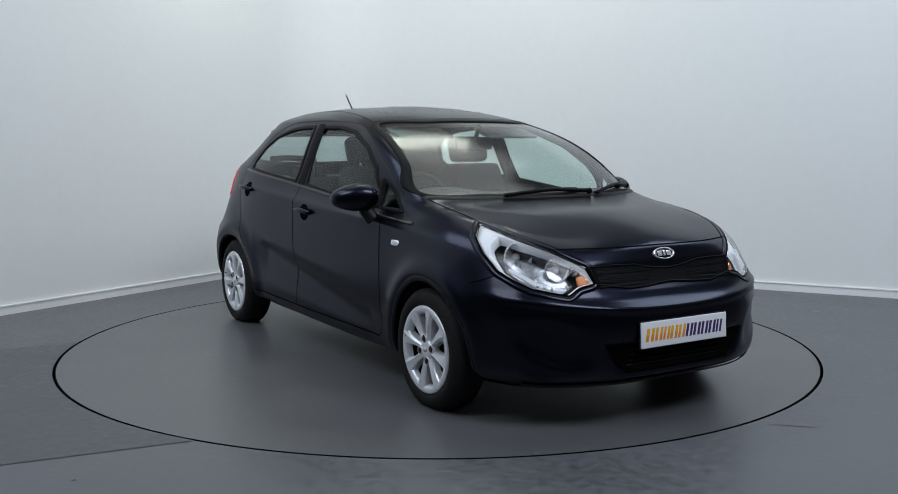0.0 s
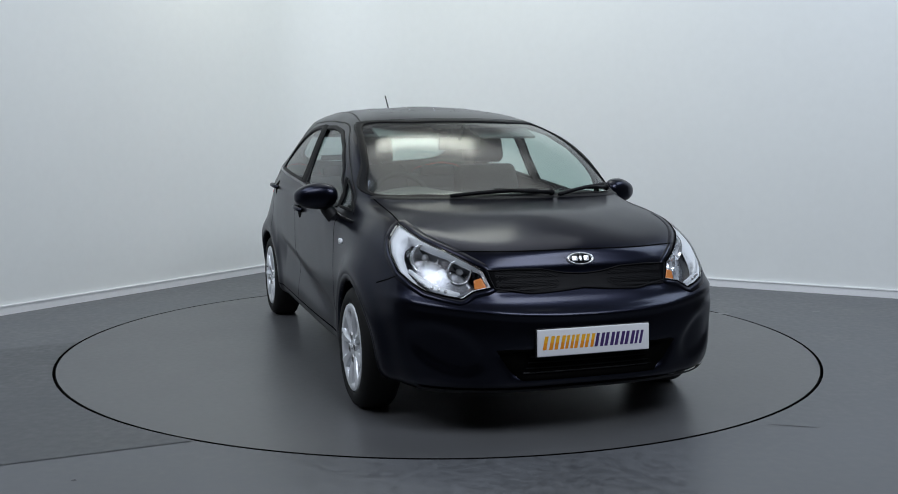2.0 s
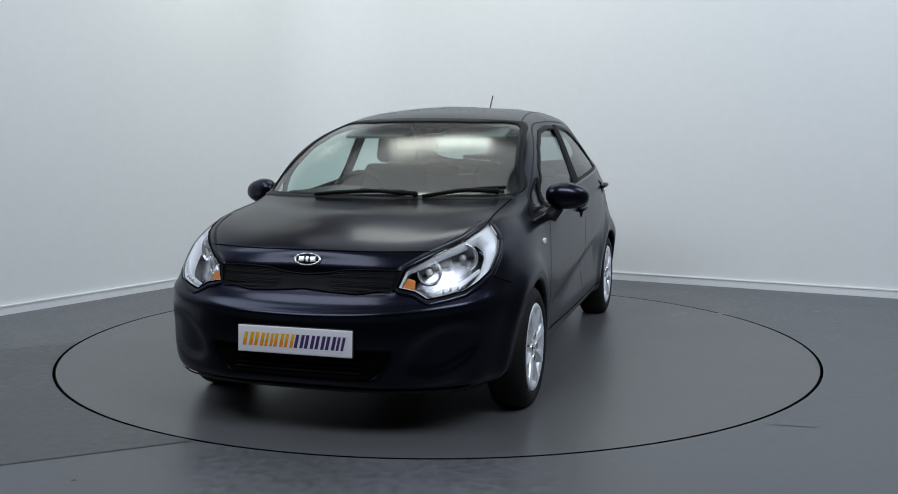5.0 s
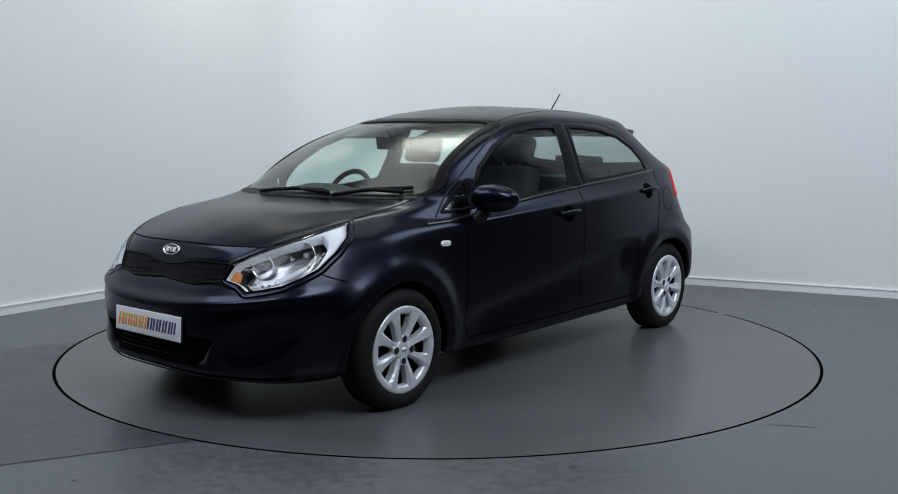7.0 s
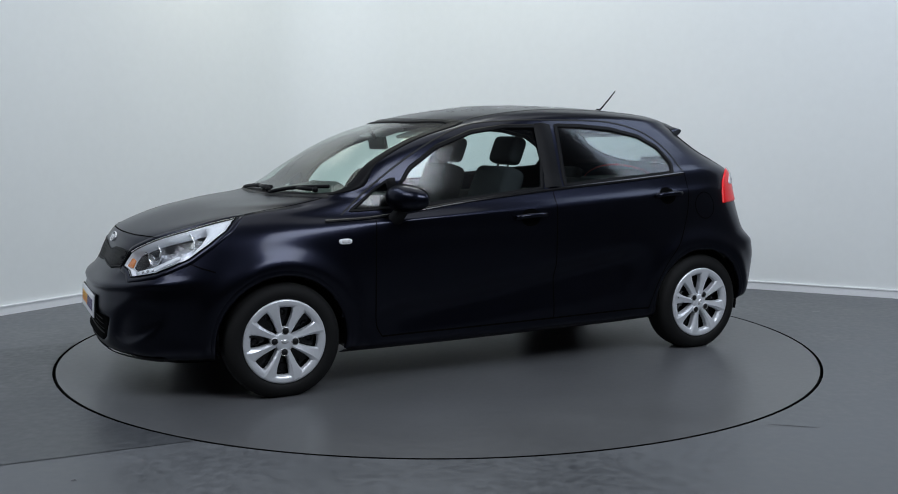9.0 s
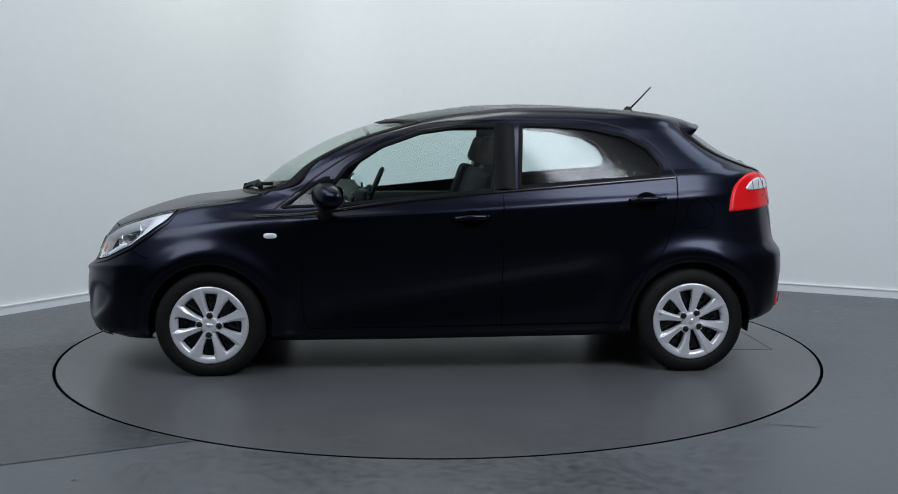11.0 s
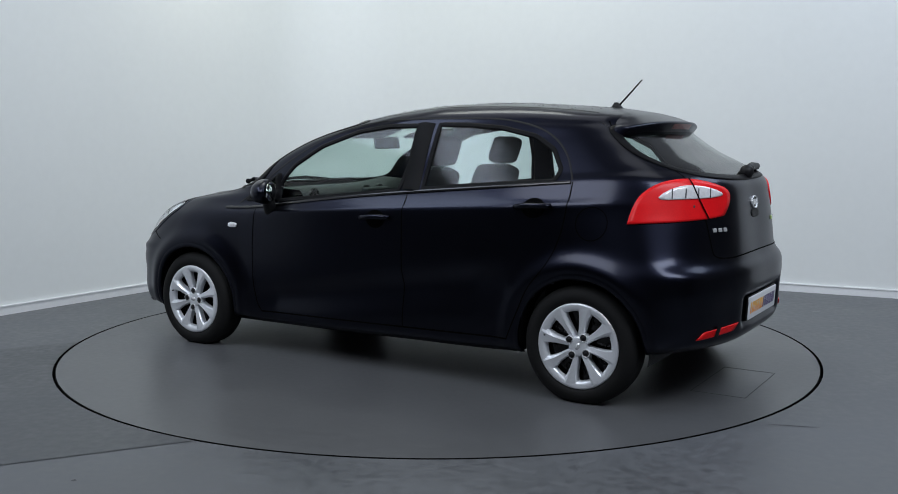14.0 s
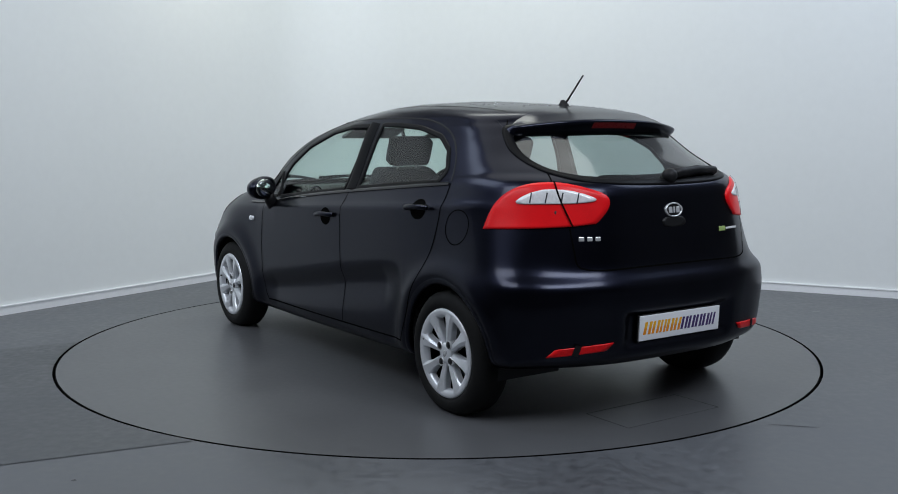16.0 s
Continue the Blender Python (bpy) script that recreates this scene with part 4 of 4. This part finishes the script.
badge("badge", (1.948, 0, .742), (1, 0, .35), .064, .028, car)
badge("badge", (-1.88, .0, .938), (-1, 0, .1), .056, .033, tailgate)
for k in range(3):
    p, n = drop((-1.84, .512 - .034 * k, .828), (-1, 0, 0), 0)
    part("model_badge", box((-.003, -.012, -.0095), (.004, .012, .0095), Matrix.Translation(p) @ n.to_track_quat("X", "Z").to_matrix().to_4x4(), bevel=.003), CHROME, tailgate)
for (y0, y1, zh, mt) in ((-.30, -.345, .011, GREENP), (-.35, -.45, .005, CLEARLAMP)):
    p, n = drop((-1.88, (y0 + y1) / 2, .836), (-1, 0, 0), .002)
    w = abs(y1 - y0) / 2
    part("trim_badge", box((-.002, -w, -zh), (.003, w, zh), Matrix.Translation(p) @ n.to_track_quat("X", "Z").to_matrix().to_4x4(), bevel=.0015), mt, tailgate)
hand = np.array([(-1.89, y, z) for y, z in ((-.065, .868), (.065, .868), (.075, .885), (.060, .902), (-.060, .902), (-.075, .885))])
patch(curve2(hand, 40), (-1, 0, 0), .003, "tailgate_handle", BLACK, tailgate, "black recessed handle under the badge", rings=3)


def plate(name, x, z, way, tilt):
    """A white plate with a row of slanted colour blocks."""
    m = pose(x, 0, z, 0, tilt, 0) @ (Matrix() if way > 0 else pose(0, 0, 0, 0, 0, 180))
    bm = bmesh.new()
    add_box(bm, (-.006, -.260, -.0565), (.003, .260, .0565), m, bevel=.004)
    p = part(name, bm, PLATE, car, "white plate with a row of orange and purple shapes")
    part("plate_holder", box((-.012, -.264, -.0605), (-.004, .264, .0605), m, bevel=.003), BLACK, p)
    widths = (.052, .048, .040, .048, .045, .045, .047, .046, .047, .038)
    y = -.232
    gap = (.464 - sum(widths)) / 9
    for k, w in enumerate(widths):
        lean, h = .012, .028
        # drawn in the plate's plane: across, up
        base = m @ Matrix(((0, 0, 1, .0032), (1, 0, 0, 0), (0, 1, 0, 0), (0, 0, 0, 1)))
        for f0, f1 in ((0, .31), (.56, .87)):
            u = [(y + w * f0 - lean / 2, -h), (y + w * f1 - lean / 2, -h), (y + w * f1 + lean / 2, h), (y + w * f0 + lean / 2, h)]
            mid = [((u[0][0] + u[3][0]) / 2, 0), ((u[1][0] + u[2][0]) / 2, 0)]
            low, top = (PURPLE, PURPLE) if k > 4 else (ORANGE, YELLOW)
            bm = bmesh.new()
            add_prism(bm, [u[0], u[1], mid[1], mid[0]], .0008, base)
            part("print_bar", bm, low, p, smooth=False)
            bm = bmesh.new()
            add_prism(bm, [mid[0], mid[1], u[2], u[3]], .0008, base)
            part("print_bar", bm, top, p, smooth=False)
        y += w + gap
    return p


plate("front_plate", 2.092, .417, 1, -3)
plate("rear_plate", -1.923, .428, -1, -3)


# ---- door mirrors, wipers, aerial, spoiler ----
def door_mirror(s):
    bm = bmesh.new()
    bmesh.ops.create_uvsphere(bm, u_segments=36, v_segments=24, radius=1)
    for v in bm.verts:
        x, y, z = v.co
        q = [math.copysign(abs(c) ** .82, c) for c in (x, y, z)]
        px = q[0] * (.080 if q[0] > 0 else .052) - .045 * q[1]
        taper = 1 - .22 * max(0, q[1])
        v.co = (.645 + px, s * (.892 + q[1] * .108), .955 + q[2] * .070 * taper - .006 * q[1])
    if s < 0:
        bmesh.ops.reverse_faces(bm, faces=bm.faces)
    mir = part("door_mirror", bm, PAINT, car, "body-coloured door mirror on a black foot")
    bm = bmesh.new()
    add_tube(bm, [(.690, s * .775, .835), (.678, s * .808, .850), (.662, s * .835, .888), (.655, s * .850, .918)], .042, 14, .75)
    part("mirror_foot", bm, BLACK, mir)
    bm = bmesh.new()
    add_lathe(bm, [(1, -.0005), (.97, .004), (.001, .004)], 36, Matrix.Translation((.5955, s * .892, .955)) @ Matrix.Rotation(radians(90 + 24 * s), 4, "Z") @ Matrix.Diagonal((.080, 1, .054, 1)))
    part("mirror_glass", bm, MIRROR, mir)


door_mirror(1)
door_mirror(-1)


def wiper(arm, blade):
    bm = bmesh.new()
    add_tube(bm, [drop((1.0, y, z), (1, 0, 0), .020)[0] for y, z in arm], .011, 8, .8)
    w = part("wiper", bm, SEAL, car, "black windscreen wiper")
    bm = bmesh.new()
    pts = [drop((1.0, blade[0][0] + (blade[1][0] - blade[0][0]) * k / 14, blade[0][1] + (blade[1][1] - blade[0][1]) * k / 14), (1, 0, 0), .010 + .010 * math.sin(math.pi * k / 14))[0] for k in range(15)]
    add_tube(bm, pts, .010, 8)
    part("wiper_blade", bm, SEAL, w)
    bm = bmesh.new()
    p, n = drop((1.0, *arm[0]), (1, 0, 0), .018)
    bmesh.ops.create_uvsphere(bm, u_segments=14, v_segments=8, radius=.016, matrix=Matrix.Translation(p))
    part("wiper_pivot", bm, SEAL, w)


wiper([(.22, .966), (.08, .972), (-.08, .981)], [(-.32, .964), (.16, .983)])
wiper([(.60, .980), (.52, .982), (.44, .985)], [(.26, .962), (.625, 1.004)])
bm = bmesh.new()
add_lathe(bm, [(.030, 0), (.024, .012), (.014, .030), (.008, .042)], 20, Matrix.Translation((-1.112, 0, 1.408)) @ pose(0, 0, 0, 78, 0, 0) @ Matrix.Diagonal((1.5, 1, 1, 1)))
aer = part("aerial", bm, BLACK, car, "short black roof aerial leaning back")
bm = bmesh.new()
add_tube(bm, [(-1.128, 0, 1.436), (-1.19, 0, 1.500), (-1.252, 0, 1.566)], .0055, 8, .7)
part("aerial_rod", bm, BLACK, aer)

bm = bmesh.new()
rows = []
for k in range(41):
    y = -.525 + 1.05 * k / 40
    e = abs(y) / .525
    back = -1.490 + .110 * e ** 2.4
    zt = 1.344 - .034 * e ** 2.5
    root, zr = -1.215 - .02 * e, drop((-1.22, y, 1.4), (-.1, 0, 1), .0005 - .014 * e ** 5)[0].z
    z2 = drop((root - .07, y, 1.4), (-.1, 0, 1), .002 - .014 * e ** 5)[0].z
    prof = [(root, zr), (root - .07, z2), ((root + back) / 2 - .02, (z2 + zt) / 2 + .006), (back + .03, zt + .004), (back + .006, zt), (back, zt - .010), (back + .012, zt - .026),
            (back + .034, 1.288 - .018 * e), (-1.435 + .07 * e, 1.272 - .010 * e), (-1.37 + .05 * e, 1.29)]
    rows.append([bm.verts.new((x, y, z)) for x, z in prof])
for a, b in zip(rows, rows[1:]):
    for j in range(len(a) - 1):
        bm.faces.new((a[j], a[j + 1], b[j + 1], b[j]))
for r_ in (rows[0], rows[-1]):
    bm.faces.new(r_)
bmesh.ops.recalc_face_normals(bm, faces=bm.faces)
sp = part("spoiler", bm, PAINT, tailgate, "body-coloured roof spoiler")
bm = bmesh.new()
rows = []
for k in range(17):
    y = -.14 + .28 * k / 16
    back = -1.490 + .110 * (abs(y) / .525) ** 2.4
    rows.append([bm.verts.new((back + dx - .003, y, z - .034 * (abs(y) / .525) ** 2.5)) for dx, z in ((.001, 1.331), (.005, 1.326), (.010, 1.3175), (.020, 1.304))])
for a, b in zip(rows, rows[1:]):
    for j in range(3):
        bm.faces.new((a[j], a[j + 1], b[j + 1], b[j]))
part("brake_light", bm, BRAKE_RED, sp, "red high-level brake light")
bm = bmesh.new()
add_tube(bm, [drop((-1.8, y, z), (-1, 0, .4), .022)[0] for y, z in ((-.02, 1.072), (-.12, 1.085), (-.24, 1.100), (-.37, 1.100))], .026, 10, .75)
rw = part("rear_wiper", bm, BLACK, tailgate, "black rear window wiper")
bm = bmesh.new()
bmesh.ops.create_uvsphere(bm, u_segments=16, v_segments=10, radius=.036, matrix=Matrix.Translation(drop((-1.8, -.02, 1.070), (-1, 0, .4), .016)[0]))
part("wiper_pivot", bm, BLACK, rw)

# drops of water left on the roof
rnd = random.Random(7)
bm = bmesh.new()
for k in range(420):
    x, y = rnd.uniform(-1.15, .12), rnd.uniform(-.42, .42)
    p, n = drop((x, y, 1.4), (0, 0, 1), 0)
    r = rnd.choice((.003, .004, .005, .007, .010))
    bmesh.ops.create_icosphere(bm, subdivisions=1, radius=1, matrix=Matrix.Translation(p) @ Matrix.Diagonal((r * rnd.uniform(.8, 1.8), r * rnd.uniform(.8, 1.6), min(r, .006) * .8, 1)))
tagged(part("water_drops", bm, DROP, body, "small water drops on the roof"), kind="stuff")


# ---- cabin ----
def seat(x, y, rear=False):
    st = new("front_seat")
    st.parent = car
    tagged(st, label="dark fabric bucket seat with a headrest")
    m = Matrix.Translation((x, y, 0))
    part("seat_cushion", box((-.05, -.25, .42), (.48, .25, .56), m, .05), SEAT, st)
    tilt = m @ Matrix.Translation((0, 0, .52)) @ pose(0, 0, 0, 0, -20, 0)
    bm = bmesh.new()
    add_box(bm, (-.06, -.24, 0), (.07, .24, .60), tilt, .05)
    for v in bm.verts:      # shoulders narrow towards the top
        h = np.clip((v.co.z - .85) / .25, 0, 1)
        v.co.y = y + (v.co.y - y) * (1 - .22 * h)
    part("backrest", bm, SEAT, st)
    bm = bmesh.new()
    add_box(bm, (-.045, -.135, .625), (.045, .135, .79), tilt, .042)
    part("headrest", bm, SEAT, st)
    for d in (-.06, .06):
        bm = bmesh.new()
        add_tube(bm, [tilt @ Vector((0, d, .56)), tilt @ Vector((0, d, .66))], .007, 8)
        part("headrest_post", bm, CHROME, st)
    return st


seat(.02, .37)
seat(.02, -.37)
bench = tagged(new("rear_bench"), label="dark fabric rear bench")
bench.parent = car
part("seat_cushion", box((-.92, -.60, .45), (-.42, .60, .60), None, .05), SEAT, bench)
part("backrest", box((-.08, -.60, 0), (.06, .60, .52), Matrix.Translation((-.92, 0, .50)) @ pose(0, 0, 0, 0, -22, 0), .05), SEAT, bench)
for y in (-.36, .36):
    part("headrest", box((-.04, -.13, .50), (.04, .13, .60), Matrix.Translation((-.92, y, .50)) @ pose(0, 0, 0, 0, -22, 0), .035), SEAT, bench)
part("parcel_shelf", box((-1.62, -.58, .965), (-1.13, .58, .985), None, .006), CABIN, car, "dark parcel shelf")
bm = bmesh.new()
rows = []
for k in range(25):
    y = -.66 + 1.32 * k / 24
    e = (abs(y) / .66) ** 3
    hump = .035 * math.exp(-((y + .37) / .16) ** 2)
    rows.append([bm.verts.new((x, y, z)) for x, z in ((1.08 - .12 * e, .93), (.92 - .06 * e, .955), (.72, .965 + hump), (.58, .955 + hump), (.535, .90), (.56, .70), (.62, .45))])
for a, b in zip(rows, rows[1:]):
    for j in range(6):
        bm.faces.new((a[j], a[j + 1], b[j + 1], b[j]))
bmesh.ops.recalc_face_normals(bm, faces=bm.faces)
dash = part("dashboard", bm, CABIN, car, "charcoal moulded dashboard")
bm = bmesh.new()
add_box(bm, (-.03, -.12, -.09), (.03, .12, .09), pose(.53, 0, .86, 0, -12, 0), .015)
part("centre_console", bm, CABIN, dash)
for y in (-.58, -.07, .07, .58):
    bm = bmesh.new()
    add_lathe(bm, [(.040, 0), (.040, .012), (.032, .014), (.028, .006), (.001, .006)], 24, pose(.545, y, .925, 0, 0, 90))
    part("air_vent", bm, GLOSSBLACK, dash)
# steering wheel on the right-hand side
m = pose(.47, -.37, .895, 0, -24, 0)
bm = bmesh.new()
add_tube(bm, [m @ Vector((0, .178 * math.cos(t), .178 * math.sin(t))) for t in np.linspace(0, 2 * math.pi, 41)], .016, 10)
sw = part("steering_wheel", bm, BLACK, car, "black three-spoke steering wheel")
part("wheel_boss", box((.0, -.075, -.06), (.05, .075, .055), m, .025), BLACK, sw)
for a in (0, 180, 270):
    part("wheel_spoke", box((.004, .05, -.018), (.022, .17, .018), m @ pose(0, 0, 0, a, 0, 0), .006), BLACK, sw)
part("column", box((.03, -.03, -.05), (.16, .03, .02), m, .012), BLACK, sw)
im = part("interior_mirror", box((-.012, -.125, -.037), (.012, .125, .037), pose(.44, -.02, 1.228, 0, 10, 0), .012), BLACK, car, "black interior mirror")
bm = bmesh.new()
add_tube(bm, [(.45, -.02, 1.25), (.50, -.02, 1.325)], .012, 8)
part("mirror_stem", bm, BLACK, im)
for s in (1, -1):
    part("door_card", box((-1.05, .70 * s - .015, .42), (.78, .70 * s + .015, .90), None, .012), CABIN, doors["f", s])
    part("sun_visor", box((.10, .12, 0), (.26, .48, .018), Matrix.Translation((.13, 0, 1.335)) @ pose(0, 0, 0, 0, 18, 0) if s > 0 else Matrix.Translation((.13, -.60, 1.335)) @ pose(0, 0, 0, 0, 18, 0), .006), LINING, car)
part("cabin_floor", box((-1.75, -.70, .36), (.75, .70, .42), None, .02), CABIN, car)
part("boot_wall", box((-1.75, -.60, .42), (-1.70, .60, .95), None, .01), CABIN, car)

# ---- marks on the studio floor ----
def mark(name, pts, width, mat, label):
    bm = bmesh.new()
    rows = []
    for i, p in enumerate(pts):
        p = Vector((*p, .0015))
        t = (Vector((*pts[min(i + 1, len(pts) - 1)], 0)) - Vector((*pts[max(i - 1, 0)], 0))).normalized()
        n = Vector((-t.y, t.x, 0)) * width / 2 * (1 if 0 < i < len(pts) - 1 else .3)
        rows.append((bm.verts.new(p - n), bm.verts.new(p + n)))
    for a, b in zip(rows, rows[1:]):
        bm.faces.new((a[0], a[1], b[1], b[0]))
    tagged(part(name, bm, mat, None, smooth=False), label, "scuff", kind="structure")


mark("floor_scratch", [(1.45, -1.785), (1.52, -1.80), (1.60, -1.822), (1.66, -1.835)], .008, JOINT, "thin dark scratch in the vinyl floor")
mark("floor_scuff", [(1.62, .80), (1.68, .86), (1.76, .93), (1.80, .99)], .05, SCUFF, "pale scuff on the vinyl floor")
mark("floor_scuff", [(1.98, .90), (2.05, .92), (2.10, .93)], .05, SCUFF, "small pale scuff on the vinyl floor")
mark("floor_scuff", [(2.72, .98), (2.76, 1.00), (2.79, 1.02)], .04, SCUFF, "small pale scuff on the vinyl floor")
mark("floor_scuff", [(.95, 1.40), (1.05, 1.43), (1.20, 1.42)], .03, SCUFF, "faint pale scuff on the vinyl floor")
mark("floor_spot", [(-1.36, -2.46), (-1.35, -2.455), (-1.34, -2.46)], .02, JOINT, "small dark spot on the vinyl floor")


# ---- the turntable turns, and the car with it ----
def motions():
    turn = [(0.0, 31.6), (0.25, 31.25), (0.5, 30.5), (0.75, 29.4), (1.0, 27.95), (1.25, 26.15), (1.5, 23.9), (1.75, 21.2), (2.0, 18.2), (2.5, 12.3), (3.0, 6.35), (3.5, 0.4), (4.0, -5.6),
            (5.0, -17.4), (6.0, -29.1), (6.5, -35.05), (7.0, -40.9), (7.5, -46.75), (8.0, -52.6), (8.5, -58.45), (9.0, -64.3), (10.0, -76.0), (11.0, -87.9), (11.5, -93.9),
            (12.0, -99.7), (12.5, -105.4), (13.0, -111.1), (13.5, -116.8), (14.0, -122.6), (14.5, -128.3), (15.0, -134.2), (15.5, -140.1), (16.0, -146.1)]
    walk(turntable, [(t, pose(0, 0, 0, 0, 0, a - 90)) for t, a in turn])
    walk(car, [(t, pose(0, 0, 0, 0, 0, a - 90) @ pose(-0.041, 0.009, 0)) for t, a in turn])


motions()
